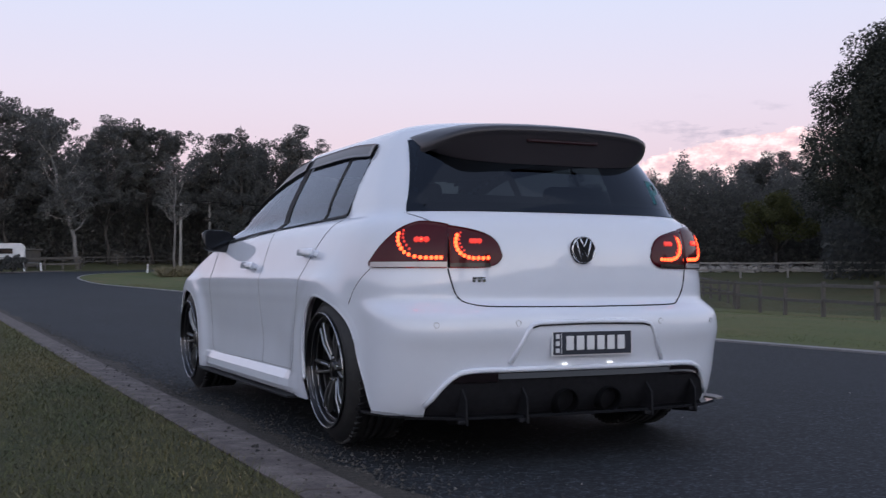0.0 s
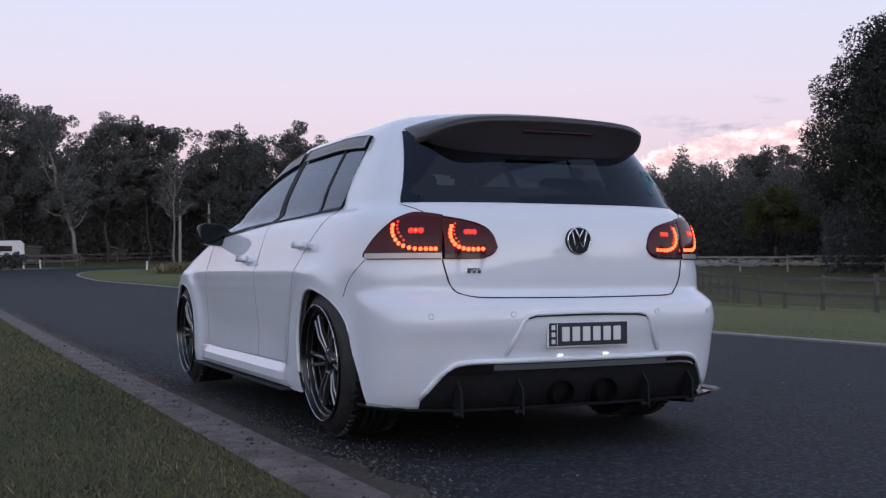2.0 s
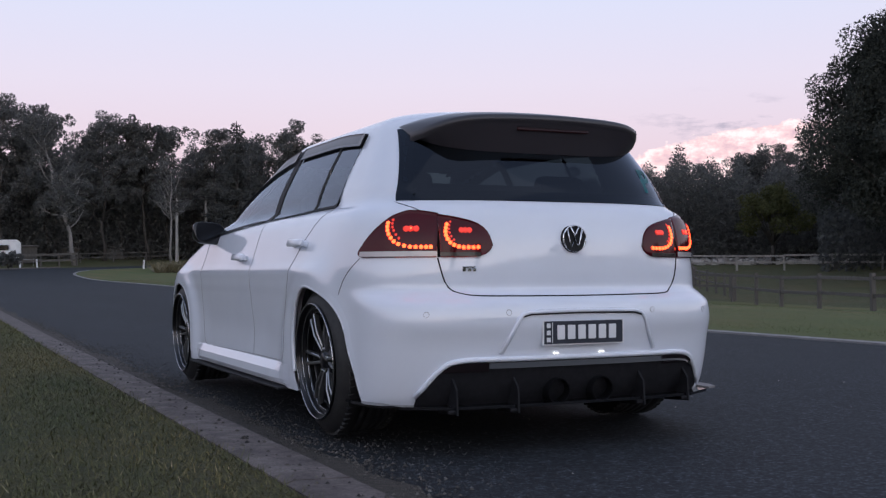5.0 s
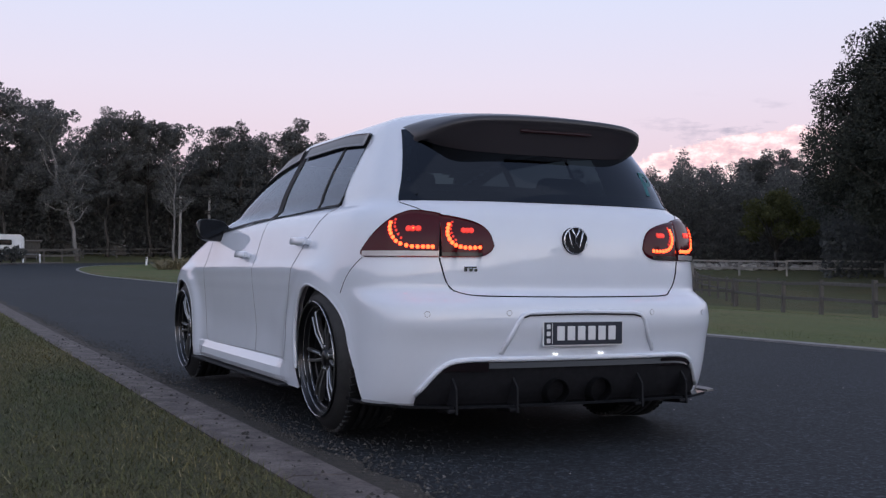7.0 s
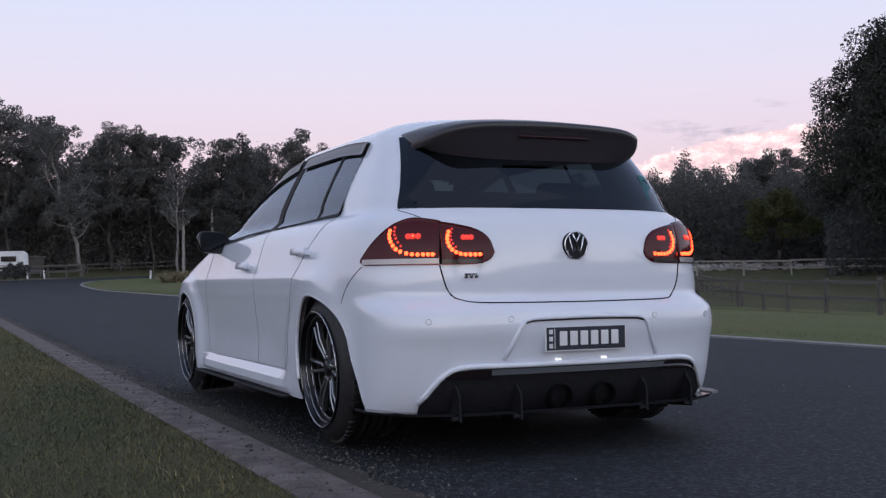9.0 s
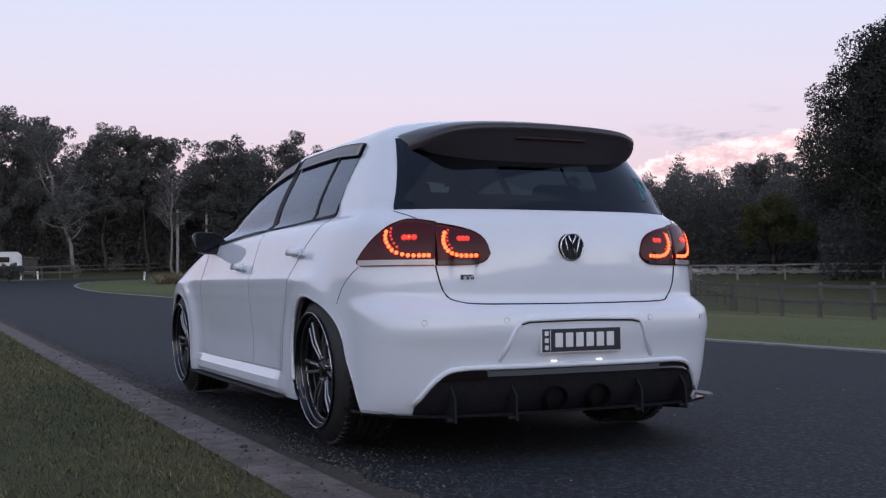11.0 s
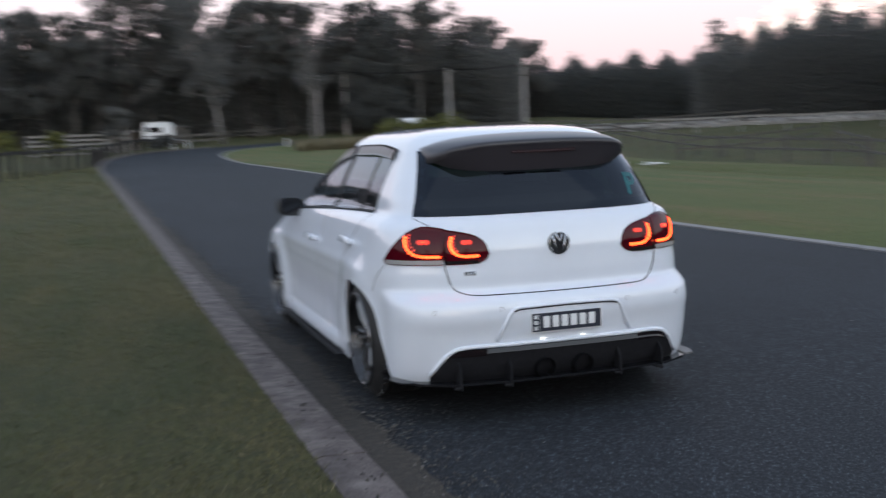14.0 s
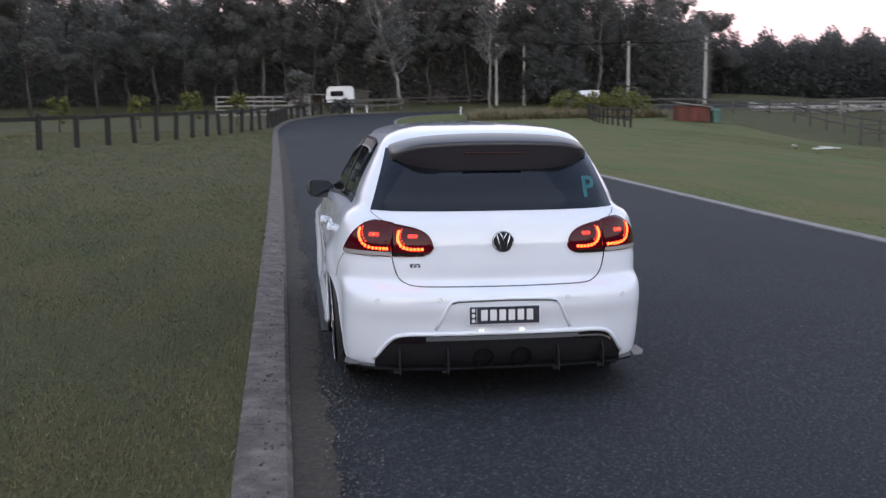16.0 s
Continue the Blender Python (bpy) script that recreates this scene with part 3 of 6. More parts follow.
def bulge(x, y, z):
    """Flares round the wheel arches and the shoulder line along the doors."""
    add_x = 0.0
    if 0.15 < z < 0.95:
        add_x = 0.046 * smooth_step(0.33, 0.72, y) * (1 - smooth_step(0.60, 0.93, z)) * (1 - 0.10 * smooth_step(2.3, 3.3, y))
        for yw, k in ((WHEEL_Y, 0.016), (WHEEL_Y + BASE, 0.026)):
            r = math.hypot(y - yw, z - AXLE_Z)
            add_x += k * math.exp(-((max(r - 0.35, 0)) / 0.07) ** 2) * smooth_step(0.30, 0.60, y)
        mid = smooth_step(1.1, 1.5, y) * (1 - smooth_step(2.6, 3.0, y))
        add_x -= 0.012 * mid * math.exp(-((z - 0.40) / 0.10) ** 2)
        add_x += 0.007 * math.exp(-((z - 0.70) / 0.025) ** 2) * smooth_step(0.5, 0.9, y)
    return Vector((x + add_x * min(1.0, max(0.0, (x - 0.5) / 0.25)), y, z))


def rear_at(x, z, out=0.0):
    w, n = WIDE(z), POWER(z)
    k = min(abs(x) / w, 0.9999)
    p = Vector((x, REAR(z) + CORNER(z) * (1 - (1 - k ** n) ** (1 / n)), z))
    if out:
        e = 0.004
        kx = min((abs(x) + e) / w, 0.9999)
        gx = (REAR(z) + CORNER(z) * (1 - (1 - kx ** n) ** (1 / n)) - p.y) / e * (1 if x >= 0 else -1)
        zz = z + e
        k2 = min(abs(x) / WIDE(zz), 0.9999)
        gz = (REAR(zz) + CORNER(zz) * (1 - (1 - k2 ** n) ** (1 / n)) - p.y) / e
        p += Vector((gx, -1, gz)).normalized() * out
    return p


def side_at(y, z, sign=-1, out=0.0):
    def x_at(y, z):
        w, r, c, n = WIDE(z), REAR(z), CORNER(z), POWER(z)
        f, fc = NOSE(z), FCORNER(z)
        x = w
        if y < r + c:
            x = w * max(1 - ((r + c - y) / c) ** n, 0.0) ** (1 / n)
        elif y > f - fc:
            x = w * max(1 - min((y - f + fc) / fc, 1) ** 2.5, 0.0) ** (1 / 2.5)
        return bulge(x, y, z).x
    x = x_at(y, z)
    p = Vector((x, y, z))
    if out:
        e = 0.004
        p += Vector((1, -(x_at(y + e, z) - x) / e, -(x_at(y, z + e) - x) / e)).normalized() * out
    p.x *= sign
    return p


def even_columns():
    us = np.linspace(0, 3, 1200)
    pts = [outline(u, 0.62) for u in us]
    s = np.concatenate([[0], np.cumsum([(b - a).length for a, b in zip(pts, pts[1:])])])
    return [float(np.interp(v, s, us)) for v in np.linspace(0, s[-1], 235)]


COLS = even_columns()
ROWS = sorted({*np.round(np.arange(0.17, 1.36, 0.0165), 4), 1.36, 1.37, 1.38, 1.388, 1.395, 1.4, 1.405, 1.41, 1.414, 1.417, 1.419, 1.42})
ARCH = 0.318


def arch_radius(y, z, yw):
    """The arch is round but for its foot behind the rear wheel, which sweeps back."""
    if yw > 2:
        return ARCH
    if y > yw:
        high = math.degrees(math.atan2(z - AXLE_Z, y - yw))
        return ARCH - 0.115 * (1 - smooth_step(-5, 85, high))
    low = math.degrees(math.atan2(AXLE_Z - z, yw - y))
    return ARCH + 0.044 * smooth_step(-80, -20, low) + 0.105 * min(max((low + 14) / 31, 0.0), 1.0) ** 1.5


BELT = spline([0.6, 0.79, 1.7, 2.6, 3.1], [0.968, 0.968, 0.950, 0.905, 0.875])
HEAD = spline([0.75, 0.86, 1.2, 1.7, 2.0, 2.3, 2.6, 2.9], [1.295, 1.306, 1.325, 1.322, 1.285, 1.20, 1.07, 0.925])


def rear_glass_x(z):
    return 0.654 - (z - 0.972) * 0.33


def window_cut(p):
    """Whether a place lies inside one of the window openings."""
    x, y, z = abs(p.x), p.y, p.z
    if 0.99 < z < 1.285 and y < 0.62 and x < rear_glass_x(z) - 0.02:
        return True
    if 0.80 < y < 2.86 and BELT(y) + 0.018 < z < HEAD(y) - 0.018 and x > 0.5:
        return True
    return z > 0.985 and z < 1.30 and y > 2.2 and x < WIDE(z) - 0.09


def shell(name, mat, inset, label):
    verts, faces, keep = [], [], {}
    grid = [[outline(u, z) for u in COLS] for z in ROWS]
    if inset:
        grid = [[Vector((p.x - inset * (1 if p.x > 0.2 else p.x * 5), p.y + (inset if p.y < 1.9 else -inset) * (1 if abs(p.y - 1.9) > 1 else 0), p.z - (inset if p.z > 1.3 else 0))) for p in row] for row in grid]

    def in_arch(p):
        return p.x > 0.6 and any(math.hypot(p.y - yw, p.z - AXLE_Z) < arch_radius(p.y, p.z, yw) for yw in (WHEEL_Y, WHEEL_Y + BASE))

    nr, nc = len(ROWS) - 1, len(COLS) - 1
    centre = [[(grid[i][j] + grid[i + 1][j + 1] + grid[i][j + 1] + grid[i + 1][j]) / 4 for j in range(nc)] for i in range(nr)]
    gone = [[in_arch(centre[i][j]) for j in range(nc)] for i in range(nr)]

    def vert(i, j, s):
        if j in (0, nc):
            s = 1
        k = (i, j, s)
        if k not in keep:
            p = grid[i][j].copy()
            if j in (0, nc):
                p.x = 0
            near = [gone[a][b] for a in (i - 1, i) for b in (j - 1, j) if 0 <= a < nr and 0 <= b < nc]
            if any(near) and not all(near):
                yw = WHEEL_Y if p.y < 2 else WHEEL_Y + BASE
                d = Vector((p.y - yw, p.z - AXLE_Z)).normalized() * arch_radius(p.y, p.z, yw)
                p.y, p.z = yw + d.x, max(AXLE_Z + d.y, 0.17)
                p.x = abs(side_at(p.y, p.z).x) - inset
            keep[k] = len(verts)
            verts.append((p.x * s, p.y, p.z))
        return keep[k]

    for i in range(nr):
        for j in range(nc):
            if gone[i][j] or window_cut(centre[i][j]):
                continue
            for s in (1, -1):
                f = (vert(i, j, s), vert(i, j + 1, s), vert(i + 1, j + 1, s), vert(i + 1, j, s))
                f = f if s > 0 else f[::-1]
                if len(set(f)) == 4:
                    faces.append(f)
    top = [vert(len(ROWS) - 1, j, 1) for j in range(len(COLS))] + [vert(len(ROWS) - 1, j, -1) for j in range(len(COLS) - 2, 0, -1)]
    faces.append(tuple(top))
    return mesh_part(name, verts, faces, mat, car, label)


body = shell("body", PAINT, 0.0, "glossy white painted bodywork")
shell("cabin_lining", HEADLINER, 0.03, "grey cabin lining")


def patch_on(name, surface, a0, a1, low, high, na, nb, mat, parent, out=0.004, label="", thick=0.0):
    """A panel laid on the body: a runs from a0 to a1, b from low(a) to high(a)."""
    verts, faces = [], []
    for i in range(na + 1):
        a = a0 + (a1 - a0) * i / na
        for j in range(nb + 1):
            b = low(a) + (high(a) - low(a)) * j / nb
            verts.append(surface(a, b, out))
    m = nb + 1
    for i in range(na):
        for j in range(nb):
            faces.append((i * m + j, (i + 1) * m + j, (i + 1) * m + j + 1, i * m + j + 1))
    mid_a, mid_b = a0 + (a1 - a0) * 0.5, None
    mid_b = (low(mid_a) + high(mid_a)) / 2
    outward = surface(mid_a, mid_b, out + 0.01) - surface(mid_a, mid_b, out)
    c = (na // 2) * m + nb // 2
    if (verts[c + m] - verts[c]).cross(verts[c + 1] - verts[c]).dot(outward) < 0:
        faces = [f[::-1] for f in faces]
    if thick:
        k = len(verts)
        for i in range(na + 1):
            a = a0 + (a1 - a0) * i / na
            for j in range(nb + 1):
                b = low(a) + (high(a) - low(a)) * j / nb
                verts.append(surface(a, b, out - thick))
        rim = [i * m for i in range(na + 1)] + [na * m + j for j in range(1, m)] + [i * m + nb for i in range(na - 1, -1, -1)] + [j for j in range(nb - 1, 0, -1)]
        for p, q in zip(rim, rim[1:] + rim[:1]):
            faces.append((q, p, p + k, q + k))
    return mesh_part(name, verts, faces, mat, parent, label)


def border_on(name, surface, loop, width, mat, parent, out=0.005, label=""):
    """A band round the inside of a closed outline on the body."""
    n = len(loop)
    ca, cb = sum(p[0] for p in loop) / n, sum(p[1] for p in loop) / n
    area = sum(loop[i][0] * loop[(i + 1) % n][1] - loop[(i + 1) % n][0] * loop[i][1] for i in range(n))
    sgn = 1 if area > 0 else -1
    verts, faces = [], []
    for i in range(n):
        p, a, b = Vector(loop[i]), Vector(loop[i - 1]), Vector(loop[(i + 1) % n])
        t1, t2 = (p - a).normalized(), (b - p).normalized()
        t = (t1 + t2).normalized()
        inward = Vector((-t.y, t.x)) * sgn
        q = p + inward * width / max(0.4, (1 + t1.dot(t2)) / 2)
        verts += [surface(p.x, p.y, out), surface(q.x, q.y, out)]
    for i in range(n):
        j = (i + 1) % n
        faces.append((2 * i, 2 * j, 2 * j + 1, 2 * i + 1))
    outward = surface(*loop[0], out + 0.01) - surface(*loop[0], out)
    if (verts[2] - verts[0]).cross(verts[3] - verts[0]).dot(outward) < 0:
        faces = [f[::-1] for f in faces]
    return mesh_part(name, verts, faces, mat, parent, label)


def seam(name, surface, path, r=0.0022, mat=GAP, parent=None):
    """A panel gap: a fine dark line following the body."""
    fine = []
    for (a0, b0), (a1, b1) in zip(path, path[1:]):
        k = max(2, int(math.hypot(a1 - a0, b1 - b0) / 0.02))
        fine += [(a0 + (a1 - a0) * i / k, b0 + (b1 - b0) * i / k) for i in range(k)]
    fine.append(path[-1])
    for _ in range(2):
        fine = [fine[0]] + [((p[0] + 2 * q[0] + r_[0]) / 4, (p[1] + 2 * q[1] + r_[1]) / 4) for p, q, r_ in zip(fine, fine[1:], fine[2:])] + [fine[-1]]
    return mesh_part(name, *tube([surface(a, b, 0.0004) for a, b in fine], r, 5), mat, parent or car)


left = lambda y, z, out=0.0: side_at(y, z, -1, out)
right = lambda y, z, out=0.0: side_at(y, z, 1, out)

# rear window with its black printed border
tailgate = new("tailgate")
tailgate.parent = car
tagged(tailgate, "white tailgate with a tinted window")
zs = np.linspace(0.972, 1.29, 9)
loop = [(x, 0.972) for x in np.linspace(-0.654, 0.654, 28)] + [(rear_glass_x(z), z) for z in zs[1:]] + \
       [(x, 1.29) for x in np.linspace(rear_glass_x(1.29), -rear_glass_x(1.29), 26)[1:]] + [(-rear_glass_x(z), z) for z in zs[-2:0:-1]]
span = lambda z: rear_glass_x(z)
glass_face = lambda k, z, out: rear_at(k * span(z), z, out)
patch_on("rear_window", glass_face, -1, 1, lambda a: 0.972, lambda a: 1.29, 40, 14, GLASS_DARK, tailgate, 0.0045, "dark tinted rear window")
border_on("window_border", rear_at, loop, 0.040, FRIT, tailgate, 0.0018)

# side windows
for surface, sgn in ((left, -1), (right, 1)):
    for name, a0, a1 in (("rear_quarter_window", 0.795, 1.075), ("rear_door_window", 1.10, 1.70), ("front_door_window", 1.760, 2.88)):
        patch_on(name, surface, a0, a1, lambda y: BELT(y), lambda y: HEAD(y), 16, 10, GLASS_SIDE, car, 0.003, "dark tinted side window")
    ys = np.linspace(0.795, 2.88, 40)
    rim = [(y, BELT(y)) for y in ys] + [(y, HEAD(y)) for y in ys[::-1]]
    border_on("window_trim", surface, rim, 0.015, BLACK_MATT, car, 0.006)
    patch_on("door_pillar", surface, 1.692, 1.768, lambda y: BELT(y), lambda y: HEAD(y), 3, 10, BLACK_MATT, car, 0.006)
    patch_on("window_bar", surface, 1.074, 1.102, lambda y: BELT(y), lambda y: HEAD(y), 2, 10, BLACK_MATT, car, 0.006)
    # smoked rain visors over the doors
    for a0, a1 in ((0.80, 1.70), (1.76, 2.62)):
        patch_on("rain_visor", surface, a0, a1, lambda y: HEAD(y) - 0.060, lambda y: HEAD(y) - 0.004, 22, 4, WING_BLACK, car, 0.016, "smoked glossy rain visor", 0.004)
    # doors, sill and handles
    lower = lambda y: 0.285
    seam("door_gap", surface, [(1.73, BELT(1.73)), (1.725, 0.8), (1.715, 0.6), (1.70, 0.45), (1.69, 0.30), (1.685, 0.285)], 0.0013, GAP_SOFT)
    seam("door_gap", surface, [(0.80, 0.965), (0.84, 0.92), (0.95, 0.83), (1.04, 0.72), (1.085, 0.6), (1.10, 0.48), (1.105, 0.38), (1.12, 0.315), (1.16, 0.288), (1.4, 0.285), (1.68, 0.285), (2.2, 0.28), (2.7, 0.275), (2.76, 0.29), (2.79, 0.36), (2.81, 0.6), (2.80, 0.86)], 0.0015, GAP_SOFT)
    seam("bumper_gap", surface, [(0.34, 0.745), (0.40, 0.70), (0.45, 0.65), (0.475, 0.60)], 0.0014)
    for y in (0.985, 1.93):
        zz = 0.815 if y < 1.5 else 0.765
        ends = [surface(y + d, zz + 0.02 * d, 0.0) for d in (-0.1, 0.1)]
        along_y = (ends[1] - ends[0]).normalized()
        out_n = (surface(y, zz, 0.01) - surface(y, zz, 0.0)).normalized()
        m4 = Matrix((out_n, along_y, out_n.cross(along_y))).transposed().to_4x4()
        m4.translation = surface(y, zz, 0.030)
        bm = box_bm((0.020, 0.205, 0.036), (0, 0, 0), 0.0095)
        for d in (-0.082, 0.082):
            box_bm((0.045, 0.03, 0.026), (-0.018, d, 0), 0.006, bm)
        bm.transform(m4)
        part("door_handle", bm, PAINT, car, "white door handle", True)
    sill = [(0.278, 0.0), (0.268, 0.010), (0.240, 0.034), (0.205, 0.042), (0.188, 0.032), (0.180, 0.0)]
    verts, faces = [], []
    ysill = np.linspace(1.05, 2.99, 30)
    for i, y in enumerate(ysill):
        for z, o in sill:
            p = surface(y, z, 0)
            verts.append((p.x + sgn * o * 0.75 * max(0.06, smooth_step(1.05, 1.30, y) * (1 - smooth_step(2.75, 2.99, y))), y, z))
    for i in range(len(ysill) - 1):
        for k in range(len(sill) - 1):
            a = i * len(sill) + k
            faces.append((a, a + 1, a + len(sill) + 1, a + len(sill)))
    mesh_part("side_skirt", verts, faces, PAINT, car, "white side skirt", False)
    bm = box_bm((0.07, 1.86, 0.010), (sgn * 0.872, 2.02, 0.168), 0.003)
    part("side_splitter", bm, BLACK_MATT, car, "thin black side splitter")

# seams of the tailgate
seam("tailgate_gap", rear_at, [(-0.562, 0.745), (-0.553, 0.70), (-0.54, 0.65), (-0.515, 0.615), (-0.47, 0.600), (-0.40, 0.597), (-0.2, 0.595), (0, 0.594), (0.2, 0.595), (0.40, 0.597), (0.47, 0.600), (0.515, 0.615), (0.54, 0.65), (0.553, 0.70), (0.562, 0.745)], 0.0032)
for s in (-1, 1):
    seam("tailgate_gap", rear_at, [(s * 0.585, 0.915), (s * 0.612, 0.935), (s * 0.645, 0.955), (s * 0.660, 0.97)], 0.0018)


# tail lights: an outer one on the wing and an inner one on the tailgate, each side
def around(u, z, out, sgn):
    p = outline(u, z)
    e = 0.002
    du, dv = outline(u + e, z) - p, outline(u, z + e) - p
    nrm = du.cross(dv).normalized()
    if nrm.x < 0:
        nrm = -nrm
    p += nrm * out
    return Vector((p.x * sgn, p.y, p.z))


def light_beads(points, surface, parent, mat, r):
    for a, b in points:
        p, q = surface(a, b, 0.006), surface(a, b, 0.011)
        bm = rod_bm(p, q, r, r * 0.7, 8)
        part("led", bm, mat, parent)


OUT_TOP = spline([0.37, 0.45, 0.516, 0.60, 0.68, 0.75, 0.80], [0.914, 0.925, 0.929, 0.912, 0.872, 0.822, 0.772])
IN_TOP = spline([0.35, 0.362, 0.385, 0.42, 0.50, 0.558], [0.795, 0.835, 0.865, 0.885, 0.905, 0.914])
IN_LOW = spline([0.35, 0.362, 0.385, 0.42, 0.50, 0.558], [0.793, 0.772, 0.757, 0.749, 0.747, 0.747])


def u_of(x, z):
    return math.asin(min(x / WIDE(z), 1.0) ** (POWER(z) / 2)) * 2 / math.pi


for sgn in (-1, 1):
    outer = lambda u, z, out, s=sgn: around(u, z, out, s)
    inner = lambda x, z, out, s=sgn: rear_at(s * x, z, out)
    lamp = patch_on("tail_light", outer, 0.386, 0.80, lambda u: 0.747 + 0.012 * smooth_step(0.77, 0.80, u), lambda u: OUT_TOP(u), 24, 10, LENS, car, 0.007, "smoked red LED tail light, lit", 0.012)
    patch_on("reversing_strip", outer, 0.386, 0.785, lambda u: 0.750, lambda u: 0.771, 20, 2, LENS_CLEAR, lamp, 0.009)
    bead = [(0.713, 0.880), (0.717, 0.866), (0.718, 0.852), (0.716, 0.838), (0.711, 0.823), (0.703, 0.809), (0.690, 0.799), (0.672, 0.792), (0.654, 0.788), (0.636, 0.787), (0.618, 0.787), (0.601, 0.787), (0.585, 0.787)]
    light_beads([(u_of(x, z), z) for x, z in bead], outer, lamp, LED, 0.0088)
    light_beads([(u_of(x - 0.016, z + 0.012), z + 0.012) for x, z in bead[:6]], outer, lamp, LED_DIM, 0.006)
    light_beads([(u_of(x, 0.857), 0.857) for x in (0.630, 0.648, 0.662)], outer, lamp, LED_DIM, 0.0135)
    light_beads([(u_of(0.646, 0.857), 0.8575)], lambda u, z, o, s=sgn: around(u, z, o + 0.004, s), lamp, LED, 0.004)
    gate_lamp = patch_on("tail_light", inner, 0.35, 0.553, IN_LOW, IN_TOP, 20, 10, LENS, tailgate, 0.007, "smoked red LED tail light, lit", 0.012)
    patch_on("reversing_strip", inner, 0.40, 0.553, lambda x: 0.750, lambda x: 0.766, 10, 2, LENS_BLACK, gate_lamp, 0.009)
    bead = [(0.522, 0.873), (0.527, 0.859), (0.530, 0.845), (0.529, 0.831), (0.524, 0.817), (0.515, 0.804), (0.501, 0.794), (0.484, 0.788), (0.466, 0.785), (0.447, 0.785), (0.428, 0.785), (0.409, 0.786)]
    light_beads(bead, inner, gate_lamp, LED, 0.0088)
    light_beads([(x - 0.014, z + 0.010) for x, z in bead[:6]], inner, gate_lamp, LED_DIM, 0.005)
    light_beads([(x, 0.851) for x in (0.440, 0.456, 0.470)], inner, gate_lamp, LED_DIM, 0.0125)

for sgn in (-1, 1):
    seam("lamp_gap", lambda x, z, out, s=sgn: rear_at(s * x, z, out), [(0.558, 0.748), (0.558, 0.80), (0.558, 0.86), (0.558, 0.915)], 0.0055)

# spoiler over the rear window
verts, faces = [], []
HALF_WING = 0.540
xs = np.linspace(-HALF_WING, HALF_WING, 49)
for x in xs:
    k = abs(x) / HALF_WING
    trail = 0.155 + 0.055 * k ** 2 + 0.21 * k ** 9
    top = 1.333 - 0.020 * k ** 2 - 0.050 * k ** 7
    low = 1.306 - 0.018 * k ** 2 - 0.055 * k ** 7
    root_y, root_z = 0.47 + 0.06 * k ** 4, 1.368 - 0.033 * k ** 2 - 0.035 * k ** 6
    g = rear_at(x * 0.975, 1.176 + 0.040 * k ** 4 + 0.030 * k ** 12, 0.006)
    ring = [(x, root_y + 0.12, root_z - 0.012), (x, root_y, root_z + 0.004), (x, (root_y + trail) / 2, (root_z + top) / 2 + 0.010), (x, trail + 0.02, top + 0.002),
            (x, trail, top - 0.008), (x, trail + 0.003, low), (x, trail + 0.012, low - 0.012), (x, (trail + 0.012) * 0.45 + g.y * 0.55, low * 0.45 + g.z * 0.55 - 0.006), (g.x, g.y, g.z)]
    verts += ring
m = 9
for i in range(len(xs) - 1):
    for j in range(6):
        faces.append((i * m + j, (i + 1) * m + j, (i + 1) * m + j + 1, i * m + j + 1))
faces += [tuple(range(m)), tuple(range((len(xs) - 1) * m, len(xs) * m))[::-1]]
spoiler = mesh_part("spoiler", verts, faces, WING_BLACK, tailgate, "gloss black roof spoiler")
# underside split off so that its lighter colour offsets the shade there
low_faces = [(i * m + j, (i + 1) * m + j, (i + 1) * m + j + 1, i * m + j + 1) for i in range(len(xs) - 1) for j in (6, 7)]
mesh_part("spoiler_underside", verts, low_faces, UNDERSIDE, spoiler, "satin black underside, lightened in colour against its shade")
bm = box_bm((0.34, 0.010, 0.013), (0, 0.178, 1.272), 0.004, rot=Matrix.Rotation(-0.75, 4, "X"))
part("brake_lamp", bm, LED_FAINT, spoiler, "dim red high brake lamp")

# emblem, badge, parking sensors
bm = rod_bm(rear_at(0.008, 0.820, 0.0), rear_at(0.008, 0.820, 0.012), 0.056, 0.053, 40)
emblem = part("emblem", bm, BLACK_MATT, tailgate, "round chrome-rimmed emblem")
c = rear_at(0.008, 0.820, 0.015)
ring = [c + Vector((0.052 * math.cos(a), 0.001, 0.052 * math.sin(a))) for a in np.linspace(0, 2 * math.pi, 41)]
mesh_part("emblem_ring", *tube(ring, 0.0036, 6), CHROME, emblem, "chrome ring")
zig = [(-0.034, 0.034), (-0.016, -0.036), (0.0, 0.002), (0.016, -0.036), (0.034, 0.034)]
mesh_part("emblem_stroke", *tube([c + Vector((x, 0, z)) for x, z in zig], 0.0045, 6), CHROME, emblem)
mesh_part("emblem_stroke", *tube([c + Vector((x, 0, z)) for x, z in [(-0.017, 0.044), (0, 0.010), (0.017, 0.044)]], 0.0045, 6), CHROME, emblem)
bm = box_bm((0.055, 0.006, 0.009), rear_at(-0.447, 0.709, 0.003), 0.002)
for dx in (-0.019, 0.002, 0.021):
    box_bm((0.014, 0.006, 0.014), rear_at(-0.447 + dx, 0.699, 0.003), 0.002, bm)
part("badge", bm, CHROME, tailgate, "small chrome and black badge")
